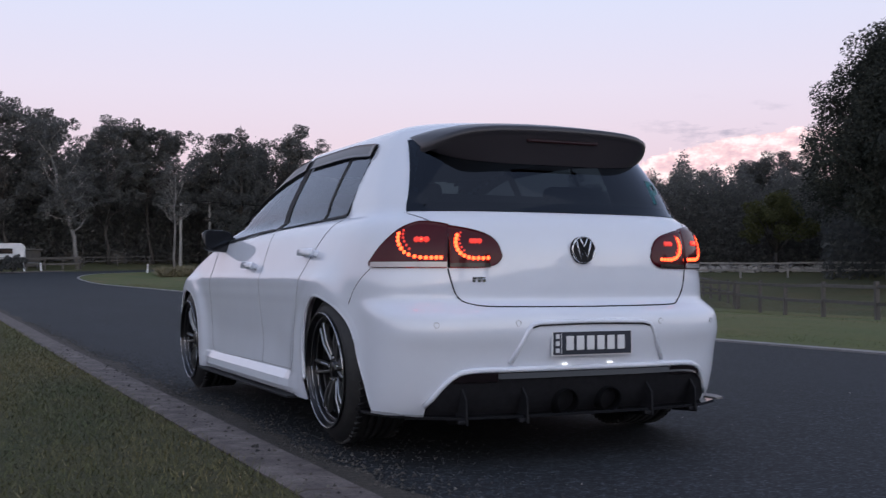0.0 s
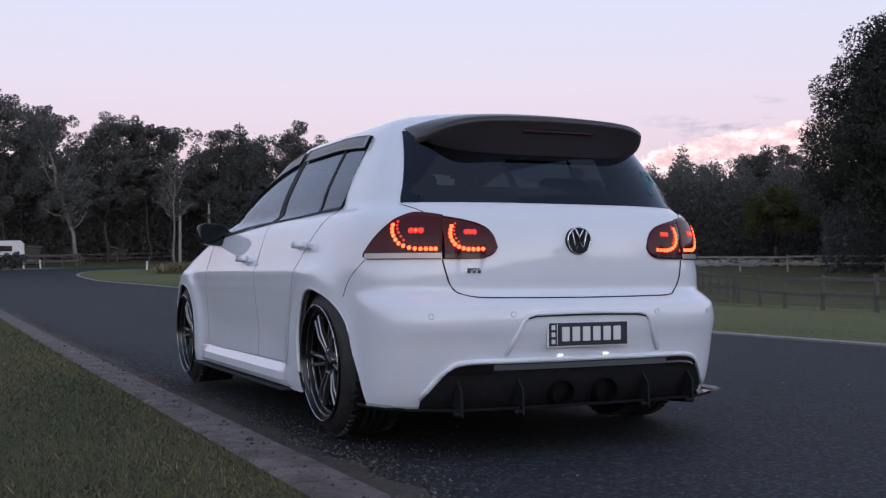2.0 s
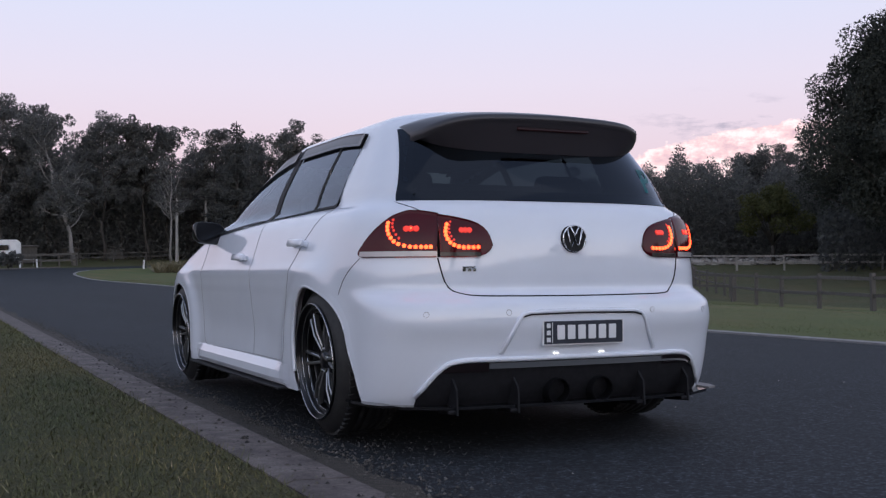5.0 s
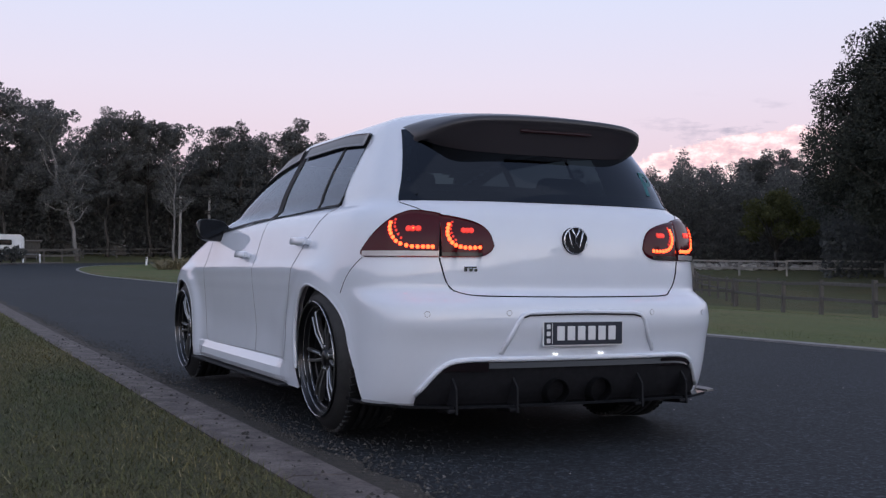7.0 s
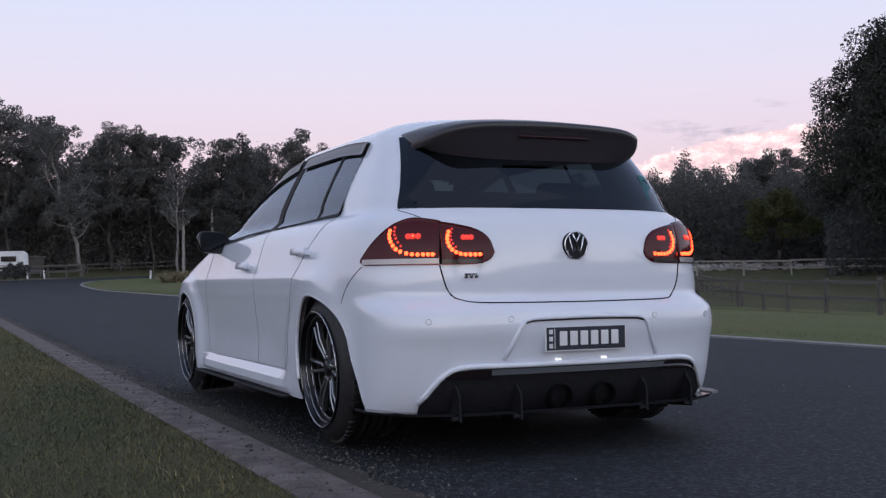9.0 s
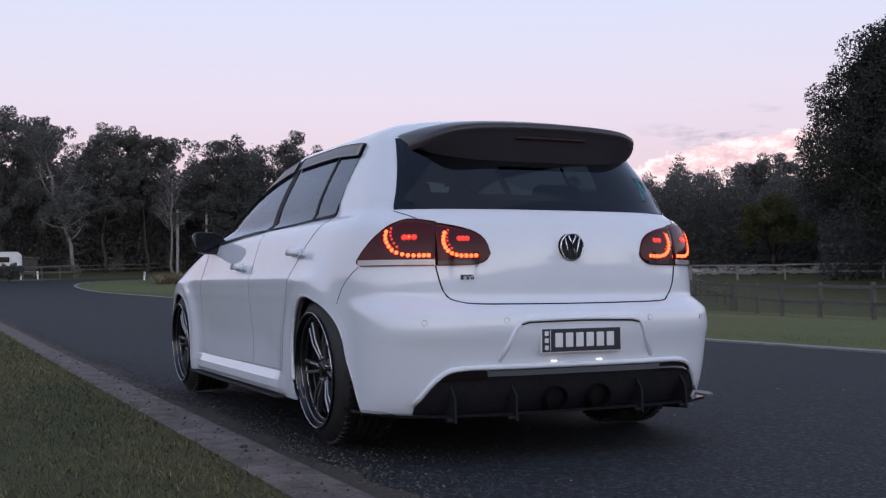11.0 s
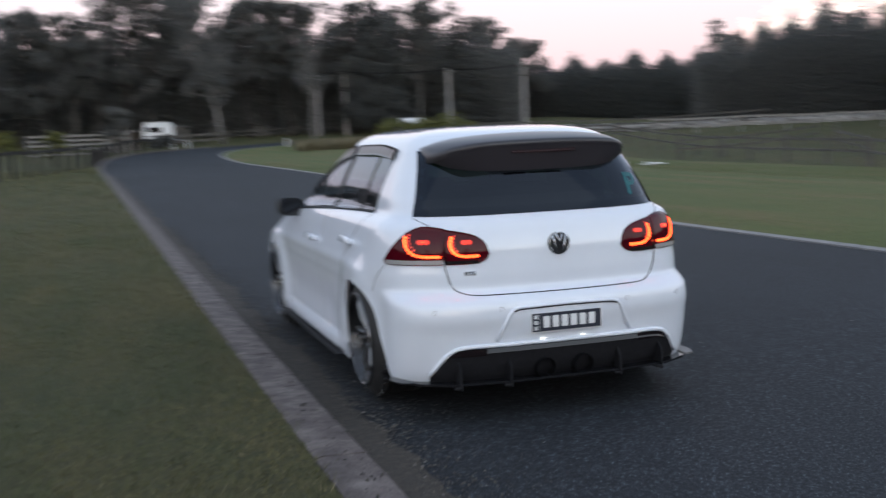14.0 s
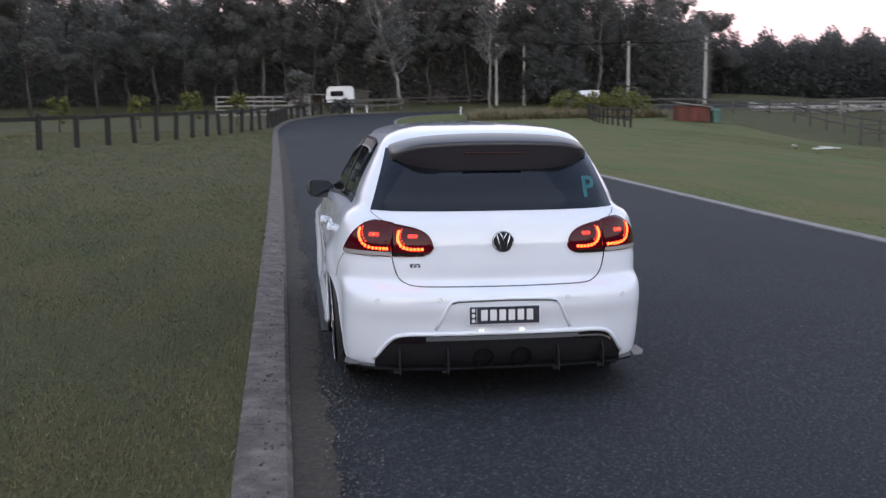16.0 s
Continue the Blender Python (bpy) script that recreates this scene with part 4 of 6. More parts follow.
for x, z in ((-0.643, 0.529), (-0.331, 0.534), (0.331, 0.534), (0.643, 0.529)):
    sensor = part("parking_sensor", rod_bm(rear_at(x, z, -0.002), rear_at(x, z, 0.0025), 0.0105, 0.010, 20), PAINT, car)
    p = rear_at(x, z, 0.0022)
    t = (rear_at(x + 0.01, z) - rear_at(x - 0.01, z)).normalized()
    rng = [p + 0.0105 * (math.cos(a) * t + math.sin(a) * Vector((0, 0, 1))) for a in np.linspace(0, 2 * math.pi, 25)]
    mesh_part("sensor_gap", *tube(rng, 0.0008, 4), SHEET, sensor)

# recess for the number plate: a sunken field with a soft rolled edge
def recess_edge(z):
    return 0.277 + (0.525 - z) / 0.14 * 0.075


def recess_at(k, z, out):
    x = k * recess_edge(z)
    p = rear_at(x, z)
    e = min(1.0, (1 - abs(k)) * recess_edge(z) / 0.05) if abs(k) < 1 else 0.0
    e *= min(1.0, max(0.0, (0.528 - z) / 0.022))
    flat = -0.012
    y = p.y + (flat + 0.012 - p.y) * e * 0.9
    return Vector((x, y - out, z))


lo_z, hi_z = 0.384, 0.528
verts, faces = [], []
for i in range(61):
    for j in range(17):
        verts.append(recess_at(-1 + 2 * i / 60, lo_z + (hi_z - lo_z) * j / 16, 0.002))
for i in range(60):
    for j in range(16):
        faces.append((i * 17 + j, (i + 1) * 17 + j, (i + 1) * 17 + j + 1, i * 17 + j + 1))
mesh_part("plate_recess", verts, faces, PAINT, car)
brow = [rear_at(x, z, 0.002) for x, z in [(-0.352, 0.378), (-0.318, 0.445), (-0.290, 0.505), (-0.272, 0.526), (-0.24, 0.534), (-0.1, 0.537), (0, 0.538), (0.1, 0.537), (0.24, 0.534), (0.272, 0.526), (0.290, 0.505), (0.318, 0.445), (0.352, 0.378)]]
mesh_part("recess_brow", *tube(brow, 0.009, 8), PAINT, car)
# black tube laid under the brow to draw its shadow above the plate
mesh_part("recess_shadow_gap", *tube([p + Vector((0, -0.004, -0.009)) for p in brow[3:10]], 0.0035, 6), BLACK_MATT, car, "thin black lip over the plate")
for x in (-0.262, 0.262):
    part("screw", rod_bm((x, -0.026, 0.498), (x, -0.034, 0.498), 0.006, 0.005, 10), STEEL, car)

# number plate: dark slate, pale frame, its characters as plain bars
plate = part("number_plate", box_bm((0.374, 0.008, 0.100), (0, -0.040, 0.4525), 0.003), PLATE_WHITE, car, "dark slate number plate with white characters as bars")
part("plate_field", box_bm((0.362, 0.004, 0.089), (0, -0.0435, 0.4525), 0.0012), PLATE, plate)
for i in range(6):
    x = -0.118 + i * 0.0475
    bm = box_bm((0.034, 0.004, 0.056), (x + 0.012, -0.0462, 0.4535), 0.003)
    part("character_bar", bm, PLATE_WHITE, plate)
for z in (0.480, 0.4525, 0.425):
    part("state_bar", box_bm((0.017, 0.004, 0.018), (-0.162, -0.0462, z), 0.002), PLATE_WHITE, plate)
part("plate_divider", box_bm((0.002, 0.004, 0.08), (-0.145, -0.0458, 0.4525)), PLATE_WHITE, plate)
for x in (-0.115, 0.095):
    for d in (-0.007, 0.007):
        part("plate_lamp", box_bm((0.007, 0.006, 0.006), (x + d - 0.0, rear_at(x, 0.372, 0.006).y, 0.371), 0.002), BULB, car)

# black diffuser under the bumper, with fins, reflectors and twin tailpipes
DIFF_TOP = spline([0.0, 0.45, 0.535, 0.58, 0.62, 0.655], [0.350, 0.350, 0.343, 0.318, 0.270, 0.212])
diffuser = patch_on("diffuser", lambda x, z, out: rear_at(x, z, out), -0.655, 0.655, lambda x: 0.171, lambda x: DIFF_TOP(abs(x)), 60, 12, BLACK_MATT, car, 0.004, "black rear diffuser with fins")
patch_on("gloss_strip", lambda x, z, out: rear_at(x, z, out) + Vector((0, (z - DIFF_TOP(abs(x)) + 0.036) * 0.55 - 0.012, 0)), -0.40, 0.585, lambda x: DIFF_TOP(abs(x)) - 0.028, lambda x: DIFF_TOP(abs(x)) - 0.003, 40, 4, BLACK_GLOSS, diffuser, 0.008, "glossy black upper strip")
for s in (-1, 1):
    patch_on("reflector", lambda x, z, out: rear_at(s * x, z, out), 0.40, 0.575, lambda x: 0.311, lambda x: min(DIFF_TOP(x) - 0.004, 0.345), 10, 3, LENS_BLACK, diffuser, 0.011, "smoked dark reflector")
lip = [(x, DIFF_TOP(abs(x)) + 0.006) for x in np.linspace(-0.660, 0.660, 61)]
mesh_part("bumper_lip", *tube([rear_at(x, z, 0.004) for x, z in lip], 0.011, 8), PAINT, car)
for x in (-0.535, -0.29, 0.29, 0.535):
    p = rear_at(x, 0.24)
    bm = bmesh.new()
    prof = [(p.y - 0.018, 0.285), (p.y - 0.055, 0.245), (p.y - 0.060, 0.150), (p.y + 0.10, 0.140), (p.y + 0.16, 0.175), (p.y + 0.02, 0.285)]
    a = [bm.verts.new((x - 0.004, y, z)) for y, z in prof]
    b = [bm.verts.new((x + 0.004, y, z)) for y, z in prof]
    bm.faces.new(a)
    bm.faces.new(b[::-1])
    for i in range(6):
        bm.faces.new((a[i], b[i], b[(i + 1) % 6], a[(i + 1) % 6]))
    fin = part("fin", bm, BLACK_MATT, diffuser)
    bm = box_bm((0.030, 0.02, 0.014), (x - 0.018, p.y - 0.045, 0.162), 0.004)
    part("bracket", bm, BLACK_MATT, diffuser)
plate_low = [(-0.80, 0.36), (-0.70, 0.14), (-0.55, 0.045), (-0.3, 0.01), (0.3, 0.01), (0.55, 0.045), (0.70, 0.14), (0.80, 0.36)]
bm = bmesh.new()
ring0 = [bm.verts.new((x * 1.02, y - 0.035, 0.170)) for x, y in plate_low] + [bm.verts.new((x, 0.6, 0.170)) for x in (0.80, -0.80)]
ring1 = [bm.verts.new((v.co.x, v.co.y, 0.181)) for v in ring0]
bm.faces.new(ring0[::-1])
bm.faces.new(ring1)
for i in range(len(ring0)):
    j = (i + 1) % len(ring0)
    bm.faces.new((ring0[i], ring0[j], ring1[j], ring1[i]))
part("rear_splitter", bm, BLACK_GLOSS, diffuser, "thin black splitter edge")
for s in (-1, 1):
    spat = [(0.74, 0.12), (0.79, 0.14), (0.822, 0.22), (0.822, 0.34), (0.76, 0.38)]
    bm = bmesh.new()
    lo_ = [bm.verts.new((s * x, y, 0.178)) for x, y in spat]
    hi_ = [bm.verts.new((s * x, y, 0.186)) for x, y in spat]
    bm.faces.new(lo_)
    bm.faces.new(hi_[::-1])
    for i in range(5):
        j = (i + 1) % 5
        bm.faces.new((lo_[i], lo_[j], hi_[j], hi_[i]))
    part("spat", bm, SHEET if s > 0 else BLACK_GLOSS, car)
for x in (-0.10, 0.10):
    pipe = lathe([(0.046, -0.02), (0.050, -0.022), (0.052, -0.018), (0.052, 0.16), (0.046, 0.16), (0.046, -0.02)], 28)
    vs = [(v[1] + x, v[0] + 0.0, v[2] + 0.222) for v in pipe[0]]
    tip = mesh_part("tailpipe", vs, pipe[1], GAP, car, "dark round tailpipe")
    part("pipe_bore", rod_bm((x, 0.12, 0.222), (x, 0.14, 0.222), 0.046, None, 20), GAP, tip)

# floor pan and wheel wells close the underside
part("floor_pan", box_bm((1.30, 3.5, 0.02), (0, 2.05, 0.20)), BLACK_MATT, car)
for yw in (WHEEL_Y, WHEEL_Y + BASE):
    for s in (-1, 1):
        verts, faces = [], []
        angs = np.linspace(-0.28, math.pi + 0.28, 26)
        for a in angs:
            r = ARCH + (0.10 if a > 2.9 and yw < 2 else 0.02)
            for x in (0.70 if yw < 2 and a > 2.3 else 0.79, 0.50):
                verts.append((s * x, yw + math.cos(a) * r, AXLE_Z + math.sin(a) * r))
        n = len(angs)
        for i in range(n - 1):
            faces.append((2 * i, 2 * i + 1, 2 * i + 3, 2 * i + 2))
        faces.append(tuple(2 * i + 1 for i in range(n)))
        mesh_part("wheel_well", verts, faces, BLACK_MATT, car)
        lipc = [side_at(yw + math.cos(a) * arch_radius(yw + math.cos(a) * 0.3, AXLE_Z + math.sin(a) * 0.3, yw), max(0.175, AXLE_Z + math.sin(a) * arch_radius(yw + math.cos(a) * 0.3, AXLE_Z + math.sin(a) * 0.3, yw)), s, -0.004) for a in np.linspace(-0.3, math.pi + 0.27, 60)]
        mesh_part("arch_lip", *tube(lipc, 0.009, 8), PAINT, car)
        verts, faces = [], []
        angs = np.linspace(-0.28, math.pi + 0.30, 70)
        for a in angs:
            r = arch_radius(yw + math.cos(a) * 0.3, AXLE_Z + math.sin(a) * 0.3, yw)
            for k in range(4):
                q = r - 0.003 + 0.013 * k
                verts.append(side_at(yw + math.cos(a) * q, max(0.172, AXLE_Z + math.sin(a) * q), s, 0.0035 - 0.0008 * k))
        for i in range(len(angs) - 1):
            for k in range(3):
                faces.append((i * 4 + k, i * 4 + k + 1, i * 4 + k + 5, i * 4 + k + 4))
        mesh_part("arch_flange", verts, faces, PAINT, car)


# wheels: deep polished lip, six pairs of slim spokes
def wheel(name, x, y, s, camber):
    hub = new(name)
    hub.parent = car
    hub.matrix_basis = pose(x, y, AXLE_Z, 0, camber * s, 0)
    tagged(hub, "stretched black tyre on a gunmetal twin-spoke rim with polished lip")
    R = 0.315
    prof = [(0.243, -0.002), (0.256, -0.003), (0.276, -0.014), (0.296, -0.030), (0.309, -0.046), (R, -0.062)]
    for k in range(5):
        c0 = -0.064 - k * 0.036
        prof += [(R, c0), (R, c0 - 0.030), (R - 0.006, c0 - 0.032), (R - 0.006, c0 - 0.038)]
    prof += [(R, -0.245), (0.305, -0.258), (0.270, -0.27), (0.235, -0.265), (0.228, -0.12), (0.235, -0.01), (0.243, 0.0)]
    v, f = lathe(prof, 72)
    v = [(s * a, b, c) for a, b, c in v]
    mesh_part("tyre", v, f, RUBBER, hub)
    # shoulder blocks
    bm = bmesh.new()
    for i in range(60):
        a = 2 * math.pi * i / 60
        for xo in (-0.052, -0.246):
            m4 = Matrix.Rotation(a, 4, "X") @ Matrix.Translation((s * xo, 0, R - 0.004)) @ Matrix.Rotation(0.3, 4, "Z")
            bmesh.ops.create_cube(bm, size=1.0, matrix=m4 @ Matrix.Diagonal((0.026, 0.021, 0.012, 1)))
    tagged(part("tread_block", bm, RUBBER, hub), kind="stuff")
    rim = new("rim")
    rim.parent = hub
    lipv, lipf = lathe([(0.236, -0.02), (0.248, 0.004), (0.244, 0.009), (0.239, 0.007), (0.236, -0.004), (0.234, -0.012), (0.226, -0.014), (0.223, -0.018), (0.221, -0.030), (0.211, -0.033), (0.208, -0.038), (0.206, -0.058), (0.200, -0.062)], 72)
    mesh_part("rim_lip", [(s * a, b, c) for a, b, c in lipv], lipf, LIP_DARK, rim, "dark stepped rim lip", smooth=False)
    for r_, x_, w_ in ((0.245, 0.008, 0.0030), (0.2255, -0.0135, 0.0022), (0.2105, -0.0325, 0.0022)):
        ring = [Vector((s * x_, r_ * math.cos(a), r_ * math.sin(a))) for a in np.linspace(0, 2 * math.pi, 61)]
        mesh_part("lip_edge", *tube(ring, w_, 5), POLISHED, rim, "bright polished lip edge")
    bv, bf = lathe([(0.201, -0.061), (0.199, -0.09), (0.198, -0.10)], 60)
    mesh_part("rim_barrel", [(s * a, b, c) for a, b, c in bv], bf, BARREL, rim, "dark rim barrel")
    bm = bmesh.new()
    for i in range(6):
        for d in (-0.165, 0.165):
            a0, a1 = i * math.pi / 3 + d * 1.15, i * math.pi / 3 + d * 0.72
            for (ra, aa, xa), (rb, ab, xb) in (((0.052, a0 * 1.0, -0.050), (0.13, (a0 + a1) / 2, -0.036)), ((0.13, (a0 + a1) / 2, -0.036), (0.209, a1, -0.038))):
                p0 = Vector((s * xa, ra * math.cos(aa), ra * math.sin(aa)))
                p1 = Vector((s * xb, rb * math.cos(ab), rb * math.sin(ab)))
                dirv = (p1 - p0).normalized()
                side_v = dirv.cross(Vector((1, 0, 0))).normalized()
                m4 = Matrix((side_v, dirv, Vector((1, 0, 0)))).transposed().to_4x4()
                m4.translation = (p0 + p1) / 2
                got = bmesh.ops.create_cube(bm, size=1.0, matrix=m4 @ Matrix.Diagonal((0.012, (p1 - p0).length + 0.012, 0.026, 1)))["verts"]
                bmesh.ops.bevel(bm, geom=list({e for q in got for e in q.link_edges}), offset=0.004, segments=1, affect="EDGES")
    spokes = part("spokes", bm, SPOKE, rim, "twelve slim gunmetal spokes")
    hv, hf = lathe([(0.0, -0.030), (0.030, -0.030), (0.034, -0.035), (0.036, -0.045), (0.066, -0.043), (0.072, -0.049), (0.074, -0.09)], 36)
    mesh_part("hub_cap", [(s * a, b, c) for a, b, c in hv], hf, LIP_DARK, rim)
    for i in range(5):
        a = 2 * math.pi * i / 5 + 0.3
        part("wheel_nut", rod_bm((s * -0.050, 0.052 * math.cos(a), 0.052 * math.sin(a)), (s * -0.030, 0.052 * math.cos(a), 0.052 * math.sin(a)), 0.011, 0.009, 6), CHROME, rim)
    dv, df = lathe([(0.05, -0.115), (0.155, -0.115), (0.155, -0.14), (0.05, -0.14)], 40)
    mesh_part("brake_disc", [(s * a, b, c) for a, b, c in dv], df, DISC, hub)
    part("caliper", box_bm((0.07, 0.075, 0.15), (s * -0.12, 0.135, 0.03), 0.012), BLACK_MATT, hub)
    # added near-black disc: the dark inside of the wheel as a flat colour
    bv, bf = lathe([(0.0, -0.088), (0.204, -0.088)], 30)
    mesh_part("wheel_shade_disc", [(s * a, b, c) for a, b, c in bv], bf, GAP, hub)
    return hub


wheel("rear_wheel", -0.846, WHEEL_Y - 0.030, -1, 3.0)
wheel("rear_wheel", 0.846, WHEEL_Y - 0.030, 1, 3.0)
wheel("front_wheel", -0.868, WHEEL_Y + BASE, -1, 2.5)
wheel("front_wheel", 0.868, WHEEL_Y + BASE, 1, 2.5)

# door mirrors
for s in (-1, 1):
    mirror = new("door_mirror")
    mirror.parent = car
    mirror.matrix_basis = pose(s * 0.862, 2.62, 0.922, -7, 0, s * -8)
    tagged(mirror, "black door mirror")
    bm = bmesh.new()
    bmesh.ops.create_uvsphere(bm, u_segments=28, v_segments=16, radius=1.0)
    for v in bm.verts:
        x, y, z = v.co
        y = max(y, -0.25)
        v.co = (math.copysign(abs(x) ** 0.62, x) * 0.096, y * 0.075, math.copysign(abs(z) ** 0.62, z) * 0.064 + 0.012 * s * x)
    part("mirror_housing", bm, BLACK_GLOSS, mirror, smooth=True)
    bm = bmesh.new()
    bmesh.ops.create_circle(bm, cap_ends=True, segments=36, radius=1.0, matrix=Matrix.Rotation(math.pi / 2, 4, "X"))
    for v in bm.verts:
        x, z = v.co.x, v.co.z
        v.co = (math.copysign(abs(x) ** 0.55, x) * 0.082, -0.0215, math.copysign(abs(z) ** 0.55, z) * 0.051 + 0.012 * s * x)
    # the mirror's dark reflection is put in as plain gloss black
    part("mirror_glass", bm, BLACK_GLOSS, mirror, "mirror glass in flat black for the dark view it reflects")
    part("mirror_arm", rod_bm((s * -0.06, 0.01, -0.040), (s * -0.14, 0.05, -0.055), 0.022, 0.028, 10), BLACK_MATT, mirror)

# cabin: seats, dashboard and wheel, seen through the glass
def seat(x, y, wide, name):
    st = new(name)
    st.parent = car
    st.matrix_basis = pose(x, y, 0.36)
    tagged(st, "dark fabric seat")
    part("cushion", box_bm((wide, 0.50, 0.16), (0, 0.1, 0.05), 0.05), FABRIC, st)
    part("backrest", box_bm((wide, 0.14, 0.68), (0, -0.22, 0.40), 0.05, rot=Matrix.Rotation(0.22, 4, "X")), FABRIC, st)
    return st


front_l, front_r = seat(-0.36, 1.95, 0.50, "front_seat"), seat(0.36, 1.95, 0.50, "front_seat")
bench = seat(0, 1.10, 1.24, "rear_bench")
for st, xs_ in ((front_l, (0,)), (front_r, (0,)), (bench, (-0.40, 0.40))):
    for x in xs_:
        part("headrest", box_bm((0.26, 0.09, 0.17), (x, -0.30, 0.70), 0.04), FABRIC, st)
part("dashboard", box_bm((1.36, 0.5, 0.28), (0, 2.80, 0.80), 0.08), CABIN, car)
v, f = lathe([(0.17, 0.0), (0.185, 0.012), (0.19, 0.0), (0.185, -0.012)], 30, True)
sw = mesh_part("steering_wheel", [(b + 0.36, a + 2.45, c + 0.86) for a, b, c in v], f, CABIN, car)
patch_on("windscreen", lambda k, z, out: Vector((k * (WIDE(z) - 0.05), NOSE(z) - 0.22 * abs(k) ** 3 + out, z)), -1, 1, lambda k: 0.96, lambda k: 1.315, 20, 8, GLASS_CLEAR, car, 0.0, "clear windscreen")
part("parcel_shelf", box_bm((1.12, 0.46, 0.03), (0, 0.62, 0.93), 0.01), CABIN, car)
# green-blue letter sticker low in the rear window
cu = bpy.data.curves.new("letter", "FONT")
cu.body, cu.size, cu.extrude, cu.offset = "P", 0.155, 0.0004, 0.004
tmp = bpy.data.objects.new("letter", cu)
scene.collection.objects.link(tmp)
bpy.context.view_layer.update()
me = bpy.data.meshes.new_from_object(tmp)
bpy.data.objects.remove(tmp)
me.materials.append(TEAL)
sticker = new("window_sticker", me)
sticker.parent = tailgate
tagged(sticker, "teal letter sticker")
for v in me.vertices:
    lx, lz = v.co.x, v.co.y
    v.co = rear_at(0.468 + lx, 1.03 + lz * 0.95, 0.0068)


# ---- trees ----
def leaf_cloud(centres, leaf, count, seed, flat=0.75):
    """Many small leaf sprays round the given clumps (x, y, z, radius)."""
    rng = np.random.default_rng(seed)
    w = np.array([c[3] ** 2 for c in centres])
    pick = rng.choice(len(centres), count, p=w / w.sum())
    cs = np.array(centres)[pick]
    d = rng.normal(size=(count, 3))
    d /= np.linalg.norm(d, axis=1)[:, None]
    r = rng.uniform(0.25, 1.0, count) ** 0.5
    p = cs[:, :3] + d * (cs[:, 3] * r)[:, None] * (1, 1, flat)
    a = rng.normal(size=(count, 3))
    a /= np.linalg.norm(a, axis=1)[:, None]
    b = np.cross(a, rng.normal(size=(count, 3)))
    b /= np.linalg.norm(b, axis=1)[:, None]
    s = leaf * rng.uniform(0.5, 1.3, count)[:, None]
    verts = np.stack([p - a * s + b * s * 0.25, p + a * s, p - a * s * 0.2 - b * s * 0.8], 1).reshape(-1, 3)
    faces = np.arange(count * 3).reshape(-1, 3)
    return verts, faces


def fast_mesh(name, verts, faces, mat, parent=None, label=""):
    me = bpy.data.meshes.new(name)
    n, k = len(faces), faces.shape[1]
    me.vertices.add(len(verts))
    me.vertices.foreach_set("co", np.asarray(verts, np.float32).ravel())
    me.loops.add(n * k)
    me.loops.foreach_set("vertex_index", faces.astype(np.int32).ravel())
    me.polygons.add(n)
    me.polygons.foreach_set("loop_start", np.arange(0, n * k, k, dtype=np.int32))
    me.update(calc_edges=True)
    me.validate()
    me.materials.append(mat)
    ob = new(name, me)
    if parent is not None:
        ob.parent = parent
    if label:
        tagged(ob, label)
    return ob


def limb(verts, faces, points, radii, sides=7):
    base = len(verts)
    v, f = tube(points, 1.0, sides)
    pts = [Vector(p) for p in points]
    for i, p in enumerate(pts):
        for k in range(sides):
            q = v[i * sides + k]
            verts.append(p + (q - p) * radii[i])
    faces += [tuple(base + a for a in face) for face in f]


